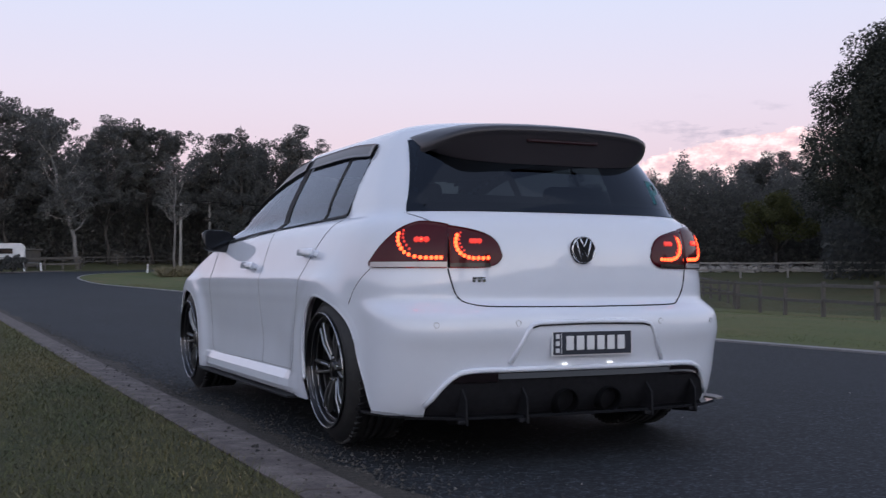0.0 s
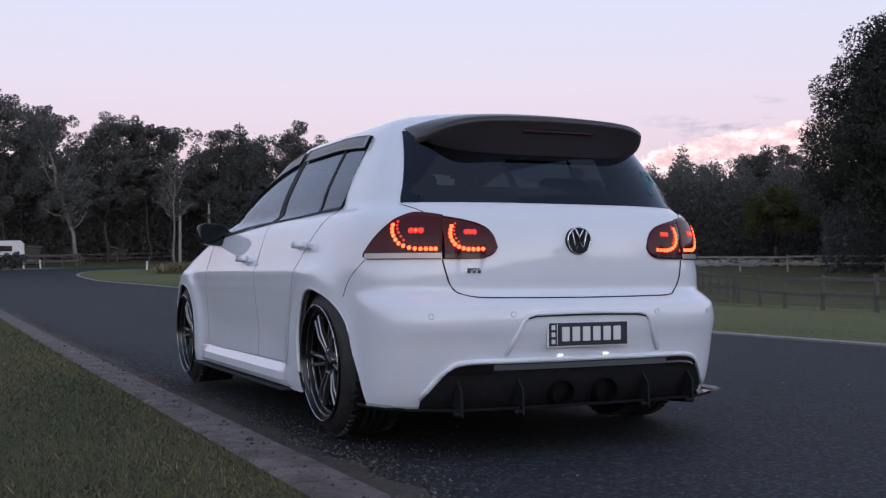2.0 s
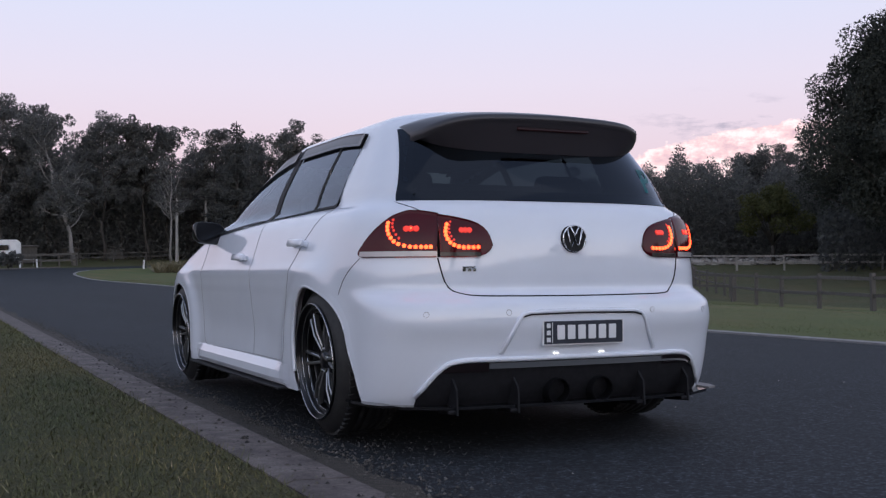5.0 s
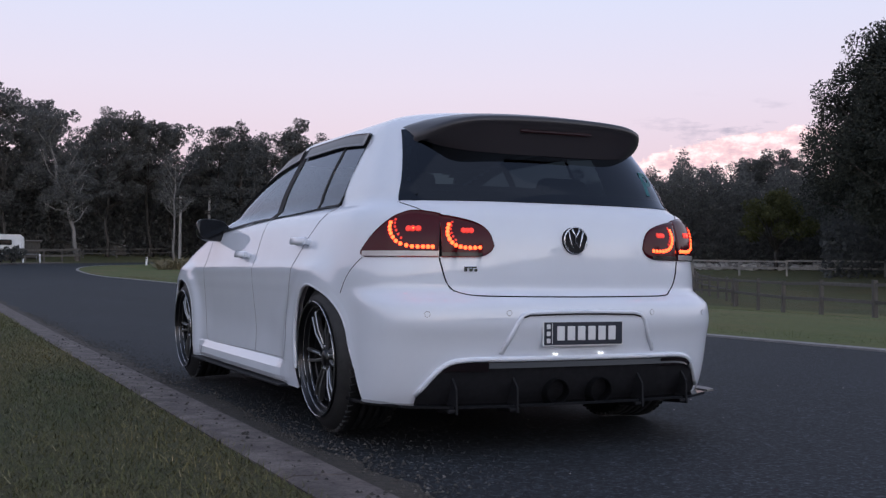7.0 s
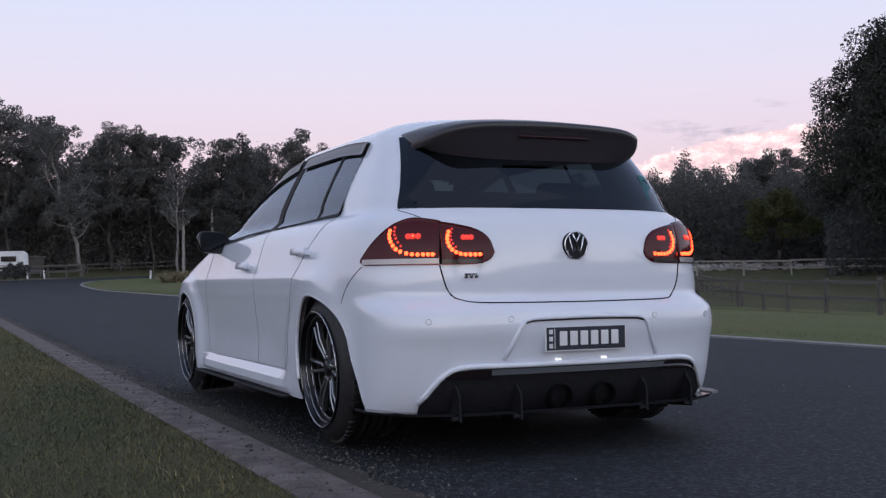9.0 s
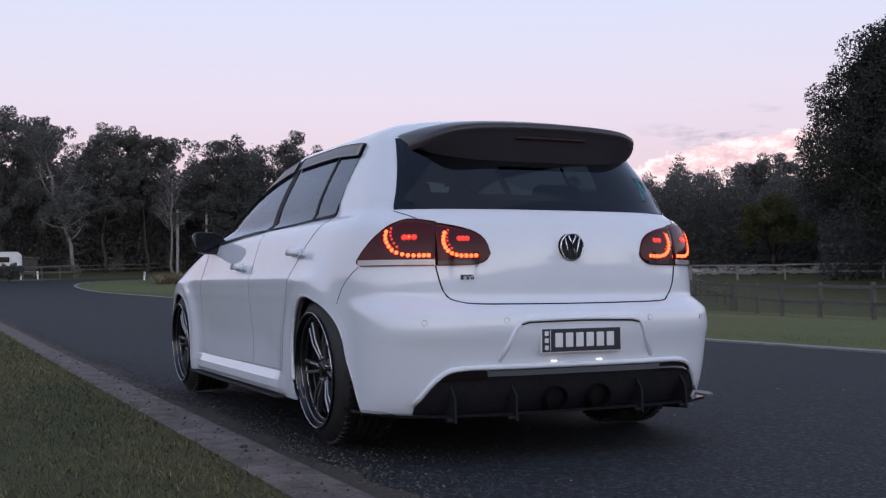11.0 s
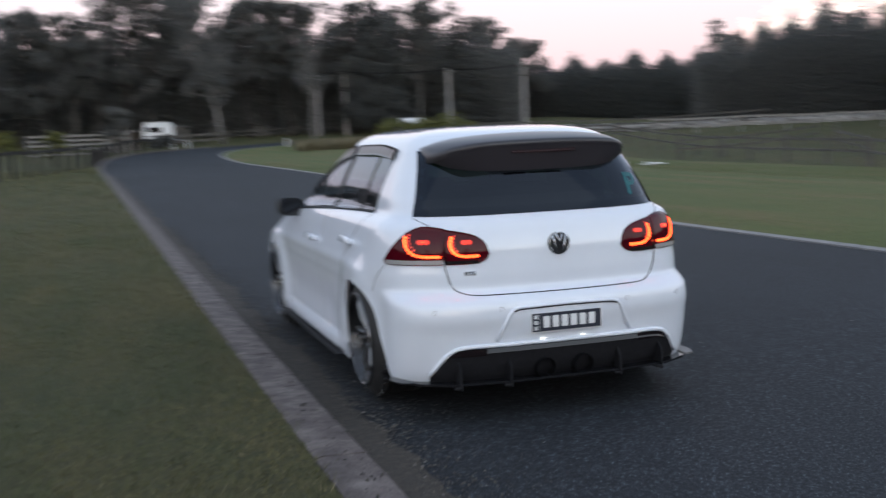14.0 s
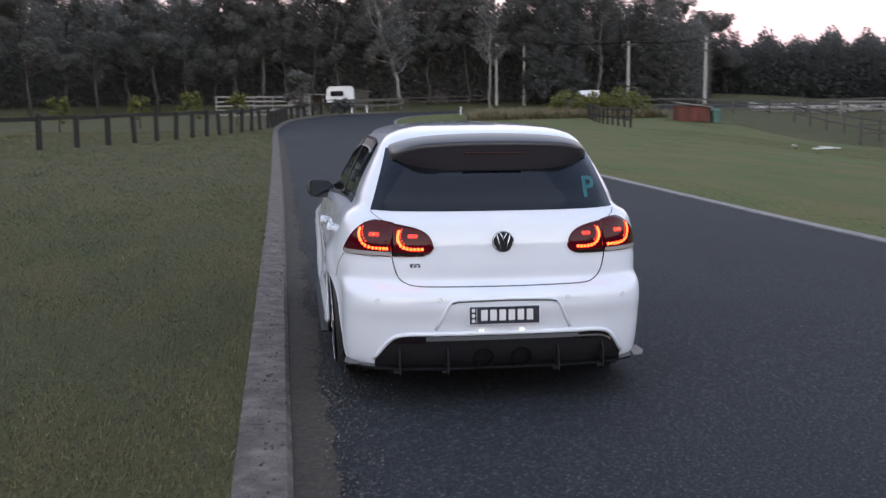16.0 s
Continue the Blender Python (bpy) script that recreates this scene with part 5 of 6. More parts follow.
def gum_tree(seed, height, spread, leaf=0.105, leaves=14500, bark=BARK, foliage=LEAF, bare=0.30, label="tall gum tree with pale trunk and open crown", tilt=None, stout=1.0):
    """A eucalypt: leaning forked trunk, rising limbs, a feathery crown in many small clumps."""
    rng = random.Random(seed)
    tree = thing("gum_tree", label, "tree", (0, 0, -500))
    verts, faces, clumps = [], [], []
    lean = tilt or (rng.uniform(-0.08, 0.08), rng.uniform(-0.05, 0.05))
    pts = [Vector((0, 0, -0.3))]
    for i in range(1, 9):
        z = height * 0.86 * i / 8
        pts.append(Vector((lean[0] * z + rng.uniform(-0.25, 0.25), lean[1] * z + rng.uniform(-0.2, 0.2), z)))
    r0 = height * 0.0125 * stout
    limb(verts, faces, pts, [r0 * (1.3 if i == 0 else 1 - 0.84 * i / 8) for i in range(9)], 9)
    for k in range(17):
        i = rng.randint(int(8 * bare), 7)
        start = pts[i].lerp(pts[i + 1], rng.random())
        a = rng.uniform(0, 2 * math.pi)
        t = start.z / height
        out = spread * rng.uniform(0.35, 1.0) * (1.25 - 0.75 * t)
        up = height * rng.uniform(0.05, 0.20)
        mid = start + Vector((math.cos(a) * out * 0.5, math.sin(a) * out * 0.5, up * 0.35 + rng.uniform(-0.2, 0.3)))
        end = start + Vector((math.cos(a) * out, math.sin(a) * out, up))
        if end.z > height:
            end.z = height * rng.uniform(0.92, 0.98)
        rr = r0 * (0.5 - 0.035 * i)
        limb(verts, faces, [start, mid, end], [rr, rr * 0.7, rr * 0.3], 6)
        for j in range(rng.randint(6, 9)):
            c = mid.lerp(end, rng.uniform(0.4, 1.15)) + Vector((rng.uniform(-0.8, 0.8), rng.uniform(-0.8, 0.8), rng.uniform(-0.4, 0.8)))
            clumps.append((*c, rng.uniform(0.22, 0.6) * spread / 3.2))
            limb(verts, faces, [mid.lerp(end, rng.uniform(0.3, 0.9)), c], [rr * 0.35, rr * 0.12], 5)
    for j in range(12):
        c = pts[-1] + Vector((rng.uniform(-1.0, 1.0), rng.uniform(-1.0, 1.0), rng.uniform(-1.2, height * 0.11)))
        clumps.append((*c, rng.uniform(0.3, 0.7) * spread / 3.2))
    mesh_part("trunk", verts, faces, bark, tree)
    fast_mesh("crown", *leaf_cloud(clumps, leaf, leaves, seed, 0.8), foliage, tree)
    return tree


def pine_tree(seed, height, wide, leaf=0.11, leaves=30000):
    """A dense, dark, pointed hoop pine."""
    rng = random.Random(seed)
    tree = thing("pine_tree", "dense dark conifer with a pointed crown", "tree", (0, 0, -500))
    verts, faces, clumps = [], [], []
    limb(verts, faces, [Vector((0, 0, -0.3)), Vector((0.05, 0, height * 0.5)), Vector((0, 0, height * 0.97))], [height * 0.018, height * 0.012, 0.03], 8)
    for k in range(300):
        t = 1 - 0.92 * rng.random() ** 0.55
        z = height * t
        r = wide * (1 - t) ** 0.8 * rng.uniform(0.1, 1.0) ** 0.6
        a = rng.uniform(0, 2 * math.pi)
        c = Vector((math.cos(a) * r, math.sin(a) * r, z))
        if k % 5 == 0:
            limb(verts, faces, [Vector((0, 0, z + 0.1)), c], [0.05, 0.02], 5)
        clumps.append((*c, wide * rng.uniform(0.7, 1.3) * (0.10 + 0.12 * (1 - t))))
    mesh_part("trunk", verts, faces, BARK_DARK, tree)
    fast_mesh("crown", *leaf_cloud(clumps, leaf, leaves, seed), LEAF_DARK, tree)
    return tree


def round_tree(name, label, seed, height, wide, mat, leaves=3000, leaf=0.2, trunk=0.25, bark=BARK_DARK, clump=46, category="tree", lump=(0.16, 0.34)):
    rng = random.Random(seed)
    tree = thing(name, label, category, (0, 0, -500))
    verts, faces, clumps = [], [], []
    fork = Vector((0, 0, height * trunk))
    limb(verts, faces, [Vector((0, 0, -0.2)), Vector((0.04, 0.02, height * trunk * 0.5)), fork], [height * 0.03, height * 0.024, height * 0.02], 8)
    for k in range(clump):
        a, e = rng.uniform(0, 2 * math.pi), rng.uniform(-0.35, 1.0)
        r = wide * math.sqrt(max(0.05, 1 - max(e, 0) ** 2 * 0.85)) * rng.uniform(0.45, 1.0)
        c = Vector((math.cos(a) * r, math.sin(a) * r, height * (0.52 + 0.42 * e) + rng.uniform(-0.1, 0.1) * height))
        clumps.append((*c, wide * rng.uniform(*lump)))
        if k % 3 == 0:
            limb(verts, faces, [fork, (fork + c) / 2 + Vector((0, 0, height * 0.05)), c], [height * 0.012, height * 0.008, height * 0.003], 5)
    mesh_part("trunk", verts, faces, bark, tree)
    fast_mesh("crown", *leaf_cloud(clumps, leaf, leaves, seed, 0.85), mat, tree)
    return tree


planted = set()


def plant(src, x, y, turn=0.0, size=1.0, dz=0.0, group=""):
    m = pose(x, y, ground_z(x, y) - 0.04 + dz, 0, 0, turn)
    if src.name in planted:
        t = copy_thing(src, m)
    else:
        planted.add(src.name)
        t = src
        t.matrix_basis = m
    t.scale = (size, size, size)
    if group:
        tagged(t, group=group)
    return t


def polar(az, dist):
    """A place by its bearing from where the camera first stands, right of the road's line."""
    return -2.35 + dist * math.sin(az), -3.68 + dist * math.cos(az)


DARK_GUM = "grey-barked gum tree with open crown"
gums = [gum_tree(11, 13.0, 3.4, bark=BARK_DARK, label=DARK_GUM), gum_tree(12, 12.5, 3.0, bark=BARK_DARK, label=DARK_GUM), gum_tree(13, 13.5, 3.6, bare=0.42),
        gum_tree(14, 11.5, 3.4, bark=BARK_DARK, label=DARK_GUM), gum_tree(15, 13.0, 2.8, bark=BARK_DARK, bare=0.4, label=DARK_GUM),
        gum_tree(16, 12.0, 3.8, bark=BARK_DARK, label=DARK_GUM), gum_tree(17, 12.2, 3.4, bark=BARK_WHITE, bare=0.35, leaves=8000, tilt=(-0.24, 0.02), stout=1.25),
        gum_tree(18, 11.5, 1.7, bark=BARK_WHITE, bare=0.3, leaves=900, tilt=(-0.01, 0.0), label="bare dead gum tree with upright pale limbs")]
pines = [pine_tree(21, 13.0, 3.3), pine_tree(22, 13.0, 2.9)]
rng = random.Random(5)
# the front row, each by bearing, distance and height
row = [(0.045, 99, 0, 1.10), (0.065, 100, 2, 1.06), (0.083, 104, 1, 1.14), (0.126, 91, 6, 0.95), (0.104, 101, 3, 1.12), (0.127, 103, 3, 1.0), (0.150, 98, 1, 1.0), (0.165, 101, 5, 1.02),
       (0.188, 99, 4, 0.96), (0.205, 100, 3, 1.05), (0.228, 102, 1, 0.84), (0.246, 99, 0, 0.90), (0.290, 103, 3, 0.98), (0.303, 98, 2, 0.93), (0.318, 104, 5, 0.92),
       (0.207, 92, 7, 0.80), (0.352, 106, 3, 0.90), (0.372, 110, 1, 0.78), (0.02, 98, 5, 0.88), (0.0, 97, 2, 0.80), (-0.025, 95, 0, 0.85), (-0.045, 98, 4, 0.88), (-0.07, 94, 5, 0.86),
       (-0.095, 92, 1, 0.90), (-0.12, 94, 3, 0.92), (-0.145, 90, 5, 0.88), (-0.17, 92, 0, 0.90), (-0.20, 88, 3, 0.95), (-0.23, 90, 4, 0.9), (-0.27, 86, 0, 0.95), (-0.31, 86, 5, 0.95)]
for az, d, kind, size in row:
    plant(gums[kind], *polar(az, d), rng.uniform(0, 360) if kind < 6 else 0, size, group="gum trees along the wood's edge")
for az, d, k, size in ((0.264, 96, 0, 0.97), (0.342, 100, 1, 0.86)):
    plant(pines[k], *polar(az, d), 40 * k, size)
for az, d in ((0.40, 118), (0.412, 122)):
    plant(gums[3], *polar(az, d), rng.uniform(0, 360), 0.75, group="gum trees along the wood's edge")


# the deep wood behind: one mass of leaves with dark stems in it
def wood(name, label, az0, az1, near, far, low, top, count, leaf, seed, mat):
    rng = np.random.default_rng(seed)
    az, d = rng.uniform(az0, az1, count), rng.uniform(near, far, count)
    cap = top * (0.90 + 0.10 * np.sin(az * 95 + 1.3) * np.sin(az * 41 + seed)) * (0.92 + 0.08 * np.sin(az * 230))
    cap = cap * (0.80 + 0.22 * rng.uniform(0, 1, count)) * (0.68 + 0.32 * np.clip(np.minimum(az - az0, az1 - az) / 0.07, 0, 1))
    z = low + (cap - low) * rng.uniform(0, 1, count) ** 0.9
    x, y = -2.35 + d * np.sin(az), -3.68 + d * np.cos(az)
    gz = np.array([ground_z(a, b) for a, b in zip(x, y)])
    p = np.stack([x, y, z + gz], 1)
    a = rng.normal(size=(count, 3))
    a /= np.linalg.norm(a, axis=1)[:, None]
    b = np.cross(a, rng.normal(size=(count, 3)))
    b /= np.linalg.norm(b, axis=1)[:, None]
    s = leaf * rng.uniform(0.5, 1.4, count)[:, None]
    verts = np.stack([p - a * s + b * s * 0.4, p + a * s, p - a * s * 0.2 - b * s], 1).reshape(-1, 3)
    ob = fast_mesh(name, verts, np.arange(count * 3).reshape(-1, 3), mat)
    return tagged(ob, label, "trees", kind="stuff")


wood("woodland", "dark dense woodland behind the gum trees", -0.36, 0.40, 99, 115, -0.3, 12.0, 340000, 0.127, 3, LEAF)
# backing of big dark leaves closes the gaps, its colour serving as shade
wood("woodland", "large dark leaves standing in for deep shade inside the woodland", -0.36, 0.40, 117, 126, -0.3, 9.5, 30000, 0.5, 13, LEAF_DARK)
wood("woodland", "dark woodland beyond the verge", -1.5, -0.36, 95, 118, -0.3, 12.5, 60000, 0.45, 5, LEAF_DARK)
wood("woodland", "dark scrubby woodland along the paddock", 0.38, 0.62, 122, 150, -0.5, 8.0, 130000, 0.17, 4, LEAF_DARK)
wood("woodland", "grey-green trees along the far paddock edge", 0.55, 0.86, 92, 108, -0.8, 10.0, 250000, 0.10, 6, LEAF)
wood("woodland", "dark trees beyond the paddock", 0.78, 1.6, 78, 98, -0.8, 11.0, 90000, 0.20, 8, LEAF_DARK)
wood("woodland", "dark trees behind the road", 1.6, 4.78, 90, 120, -0.5, 9.0, 90000, 0.5, 9, LEAF_DARK)
# individual crowns over the right-hand wood
for az, d, k, size in ((0.640, 104, 3, 0.76), (0.660, 101, 5, 0.74), (0.685, 103, 1, 0.82), (0.708, 99, 3, 0.88), (0.726, 103, 0, 0.80), (0.745, 100, 5, 0.86), (0.762, 98, 2, 0.80)):
    plant(gums[k], *polar(az, d), rng.uniform(0, 360), size, -0.8, group="trees along the paddock")
plant(round_tree("broad_tree", "olive-tinted tree at the wood's edge", 41, 6.0, 2.6, LEAF_OLIVE, 9000, 0.12), *polar(0.742, 88), 0, 1.0)
lone = round_tree("lone_tree", "leafy lone tree standing over the far wood", 42, 9.5, 3.6, LEAF, 2600, 0.26, 0.3, BARK, 40)
plant(lone, *polar(0.575, 150), 0, 1.0, 2.2)
# more gums stand behind the road
for k in range(12):
    plant(gums[k % 6], *polar(2.0 + 0.25 * k, 46 + 9 * math.sin(k * 2.4)), k * 77, 0.62 + 0.2 * math.sin(k * 1.7), -0.3, group="gum trees behind the road")
# the great dark fig at the paddock's edge
big = round_tree("fig_tree", "huge dark dense evergreen tree by the paddock", 43, 15.6, 8.4, LEAF_FIG, 300000, 0.105, 0.08, BARK_DARK, 440, lump=(0.12, 0.21))
plant(big, *polar(0.890, 70), 30, 1.0, -0.3)

# forest hills on the skyline
def hill(name, az0, az1, dist, height, seed):
    verts, faces = [], []
    n = 90
    for i in range(n + 1):
        az = az0 + (az1 - az0) * i / n
        h = height * (0.72 + 0.28 * math.sin(az * 7.0 + seed)) * smooth_step(0, 0.12, i / n) * smooth_step(1, 0.88, i / n) + 3.0 * noise.noise((az * 60, seed, 0)) + 1.6 * noise.noise((az * 220, seed, 5))
        for k in range(6):
            t = k / 5
            x, y = polar(az, dist + t * 260)
            verts.append((x, y, -2 + (h + 2) * math.sin(t * math.pi / 2) + 2.2 * noise.noise((az * 300, t * 9, seed))))
    for i in range(n):
        for k in range(5):
            faces.append((i * 6 + k, (i + 1) * 6 + k, (i + 1) * 6 + k + 1, i * 6 + k + 1))
    return tagged(mesh_part(name, verts, faces, HILL), "far hills covered with forest", "hills", kind="structure")


hill("backdrop_hills", 0.25, 1.5, 560, 52, 2.0)
hill("backdrop_hills", -1.0, 0.5, 700, 36, 4.0)


# ---- fences, poles and buildings ----
def uneven(bm, amount, seed):
    r = random.Random(seed)
    for v in bm.verts:
        v.co += Vector((r.uniform(-1, 1), r.uniform(-1, 1), r.uniform(-1, 1))) * amount
    return bm


def fence_run(points, step, height, post, rails, rail, mat, label, group, lean=0.03, seed=1, rail_mat=None, skip=()):
    """Posts along a line with rails between them: one fence."""
    r = random.Random(seed)
    line = along(points, step)
    first = line[0][0]
    fence = thing("fence", label, "fence", (first.x, first.y, 0), group=group)
    tops = []
    for i, (p, d) in enumerate(line):
        gz = ground_z(p.x, p.y) - 0.05
        h = height * r.uniform(0.93, 1.06)
        bm = box_bm((post * r.uniform(0.85, 1.15), post, h + 0.25), (0, 0, (h - 0.25) / 2), 0.012)
        ob = part("post", uneven(bm, 0.008, i), mat, fence)
        ob.matrix_basis = pose(p.x - first.x, p.y - first.y, gz, math.degrees(r.uniform(-lean, lean)), math.degrees(r.uniform(-lean, lean)), math.degrees(math.atan2(d.y, d.x)))
        tops.append(Vector((p.x - first.x, p.y - first.y, gz)))
    for i in range(len(tops) - 1):
        for k, z in enumerate(rails):
            if (i, k) in skip:
                continue
            a, b = tops[i] + Vector((0, 0, z * height + r.uniform(-0.03, 0.03))), tops[i + 1] + Vector((0, 0, z * height + r.uniform(-0.03, 0.03)))
            bm = bmesh.new()
            m = Matrix.Translation((a + b) / 2) @ (b - a).to_track_quat("X", "Z").to_matrix().to_4x4()
            bmesh.ops.create_cube(bm, size=1.0, matrix=m @ Matrix.Diagonal(((b - a).length + 0.1, rail * 0.45, rail, 1)))
            part("rail", uneven(bm, 0.006, i * 7 + k), rail_mat or mat, fence)
    return fence


# brown paddock fence across the road, an older pale one behind it, dark fence on the other side
fence_run([(15.5, 5.0), (18.6, 12.5), (21.3, 19.4), (22.5, 22.4), (24.4, 26.1), (26.3, 29.7), (27.4, 36.0), (28.4, 44.0), (30.8, 54.0), (33.0, 66.0)], 3.4, 1.15, 0.115, (0.90, 0.50), 0.09, TIMBER,
          "weathered brown post-and-rail paddock fence", "paddock fences", seed=3)
fence_run([(27.0, 30.5), (31.0, 36.0), (36.0, 44.0), (42.0, 52.0)], 3.0, 1.05, 0.11, (0.92, 0.5), 0.08, TIMBER,
          "weathered grey timber paddock fence", "paddock fences", seed=4)
fence_run([(64.0, 36.0), (56.5, 50.5), (51.0, 56.0), (44.5, 62.0), (37.0, 69.0)], 3.2, 1.15, 0.14, (0.92, 0.5), 0.12, TIMBER_PALE, "pale grey timber paddock fence", "paddock fences", seed=5)
fence_run([(26.5, 44.0), (33.0, 46.0), (42.0, 52.5)], 3.0, 1.1, 0.11, (0.9, 0.5), 0.09, TIMBER, "weathered cross fence between paddocks", "paddock fences", seed=6)
fence_run([(-16.0, 27.0), (-10.2, 30.5), (-7.4, 34.5), (-5.2, 40.0), (-3.0, 48.0), (-1.6, 54.0)], 1.75, 1.2, 0.15, (0.93,), 0.13, TIMBER_DARK,
          "dark timber bollard fence with a top rail", "verge fences", seed=7, lean=0.05)
fence_run([(-1.5, 54.2), (-1.1, 60.0), (-0.4, 67.0), (1.6, 75.0), (4.2, 80.5)], 2.2, 0.95, 0.20, (0.9,), 0.17, TIMBER_DARK, "low dark timber rail fence by the road", "verge fences", seed=8, lean=0.05)
fence_run([(3.6, 84.0), (6.0, 85.0), (9.6, 86.5)], 1.5, 0.95, 0.12, (0.97, 0.5), 0.16, TIMBER, "timber rail with a pale brown top board", "verge fences", seed=9)
fence_run([(10.0, 91.0), (20.0, 94.0), (34.0, 97.0)], 3.0, 0.8, 0.10, (0.95, 0.5), 0.07, TIMBER, "grey rail fence behind the bend", "verge fences", seed=10)
fence_run([(16.0, 47.0), (16.6, 54.0), (18.0, 62.0)], 1.3, 1.0, 0.10, (0.95, 0.5), 0.10, TIMBER_DARK, "dark weathered rail fence by the yard", "yard fences", seed=11)
fence_run([(18.0, 66.0), (26.0, 70.0), (36.0, 72.0), (50.0, 70.0)], 3.0, 1.1, 0.10, (0.95, 0.6, 0.3), 0.11, TIMBER, "timber yard fence near the red shed", "yard fences", seed=12)
fence_run([(-5.4, 72.0), (-2.0, 72.6), (1.4, 73.0)], 1.3, 1.5, 0.09, (0.96, 0.76, 0.56, 0.36, 0.16), 0.12, TIMBER_PALE, "pale grey cattle yard rails", "yard fences", seed=13, lean=0.01)

# white road posts
for i, (x, y) in enumerate(((11.4, 70.6), (4.3, 78.0), (5.5, 78.9))):
    post = thing("marker_post", "slim white roadside marker post", "post", (x, y, ground_z(x, y)), 0, "white marker posts")
    part("stake", box_bm((0.12, 0.06, 0.66 if i else 0.62), (0, 0, 0.3), 0.01, rot=Matrix.Rotation(0.06 * (1 if i == 0 else -1), 4, "Y")), WHITE, post)
    part("reflector", box_bm((0.05, 0.01, 0.09), (0, -0.035, 0.48)), RUST, post)


def power_pole(x, y, height, arms, turn, bark=POLE):
    pole = thing("power_pole", "weathered timber power pole with crossarms", "pole", (x, y, ground_z(x, y) - 0.1), turn, "power poles")
    part("mast", rod_bm((0, 0, 0), (0.02, 0, height), 0.15, 0.10, 10), bark, pole)
    for z, w in arms:
        arm = part("crossarm", box_bm((w, 0.10, 0.11), (0, -0.08, z), 0.01), TIMBER, pole)
        for k in (-0.46, -0.2, 0.2, 0.46):
            part("insulator", rod_bm((w * k, -0.08, z + 0.05), (w * k, -0.08, z + 0.14), 0.022, 0.016, 7), SHEET, arm)
    return pole


POLES = [(18.0, 91.1, 5.5, ((5.2, 1.5), (4.4, 1.0))), (20.4, 90.6, 5.7, ((5.5, 1.3), (4.2, 1.1), (4.0, 0.9))), (26.6, 80.3, 5.5, ((5.25, 1.4),)), (30.4, 73.6, 5.6, ((5.3, 1.5), (4.6, 0.9)))]
for x, y, h, arms in POLES:
    power_pole(x, y, h, arms, 20)
for (a, b, sag) in ((1, 2, 0.25), (2, 3, 0.2), (0, 1, 0.05)):
    for o in (-0.5, 0.5):
        p, q = POLES[a], POLES[b]
        A = Vector((p[0] + o, p[1], ground_z(p[0], p[1]) + p[3][0][0] + 0.1))
        B = Vector((q[0] + o, q[1], ground_z(q[0], q[1]) + q[3][0][0] + 0.1))
        pts = [A.lerp(B, t) - Vector((0, 0, sag * 4 * t * (1 - t))) for t in np.linspace(0, 1, 13)]
        tagged(mesh_part("power_line", *tube(pts, 0.016, 5), GAP), "thin black power cable slung between poles", "cable", group="power cables")

# white caravan parked by the trees
cx, cy = polar(0.070, 90)
caravan = thing("caravan", "small white caravan parked under the trees", "caravan", (cx, cy, ground_z(cx, cy)), -6)
caravan.scale = (1.1, 1.1, 1.1)
prof = [(-0.95, 0.45), (-1.05, 0.9), (-0.98, 1.55), (-0.80, 1.78), (0.75, 1.80), (0.98, 1.6), (1.0, 0.85), (0.9, 0.45)]
bm = bmesh.new()
f0, f1 = [bm.verts.new((x, -0.95, z)) for x, z in prof], [bm.verts.new((x, 0.95, z)) for x, z in prof]
bm.faces.new(f0)
bm.faces.new(f1[::-1])
for i in range(8):
    bm.faces.new((f0[i], f1[i], f1[(i + 1) % 8], f0[(i + 1) % 8]))
part("shell", bm, WHITE, caravan)
part("side_window", box_bm((0.95, 0.03, 0.36), (-0.25, -0.965, 1.25), 0.05), BLACK_GLOSS, caravan)
part("door", box_bm((0.5, 0.03, 1.1), (0.55, -0.96, 1.05), 0.03), WHITE, caravan)
part("stripe", box_bm((1.9, 0.02, 0.07), (-0.02, -0.966, 0.78)), SHEET, caravan)
for s in (-0.955, 0.955):
    part("caravan_wheel", rod_bm((-0.1, s - 0.05, 0.28), (-0.1, s + 0.05, 0.28), 0.28, None, 18), RUBBER, caravan)
part("drawbar", rod_bm((1.0, 0, 0.42), (1.9, 0, 0.40), 0.05, None, 6), STEEL, caravan)
part("jockey_wheel", rod_bm((1.8, 0, 0.0), (1.8, 0, 0.5), 0.035, None, 6), STEEL, caravan)


def shed(x, y, size, turn, wall, roof_mat, label, slope=0.12, open_front=False):
    b = thing("shed", label, "shed", (x, y, ground_z(x, y) - 0.05), turn, "farm sheds")
    w, d, h = size
    for name, s, at in (("back_wall", (w, 0.08, h), (0, d / 2, h / 2)), ("side_wall", (0.08, d, h), (-w / 2, 0, h / 2)), ("side_wall", (0.08, d, h), (w / 2, 0, h / 2))):
        part(name, box_bm(s, at), wall, b)
    if not open_front:
        front = part("front_wall", box_bm((w, 0.08, h), (0, -d / 2, h / 2)), wall, b)
        for k in range(int(w / 0.25)):
            part("rib", box_bm((0.03, 0.03, h * 0.98), (-w / 2 + 0.12 + k * 0.25, -d / 2 - 0.05, h / 2)), wall, front)
    else:
        for k in (-0.48, 0, 0.48):
            part("post", box_bm((0.12, 0.12, h), (w * k, -d / 2, h / 2)), TIMBER, b)
    part("roof", box_bm((w + 0.4, d + 0.5, 0.07), (0, 0, h + 0.08), 0, rot=Matrix.Rotation(slope, 4, "Y")), roof_mat, b)
    return b


shed(24.2, 60.2, (1.9, 1.8, 0.95), -12, RUST, SHEET, "low rust-red corrugated shed with a sloping roof", 0.14)
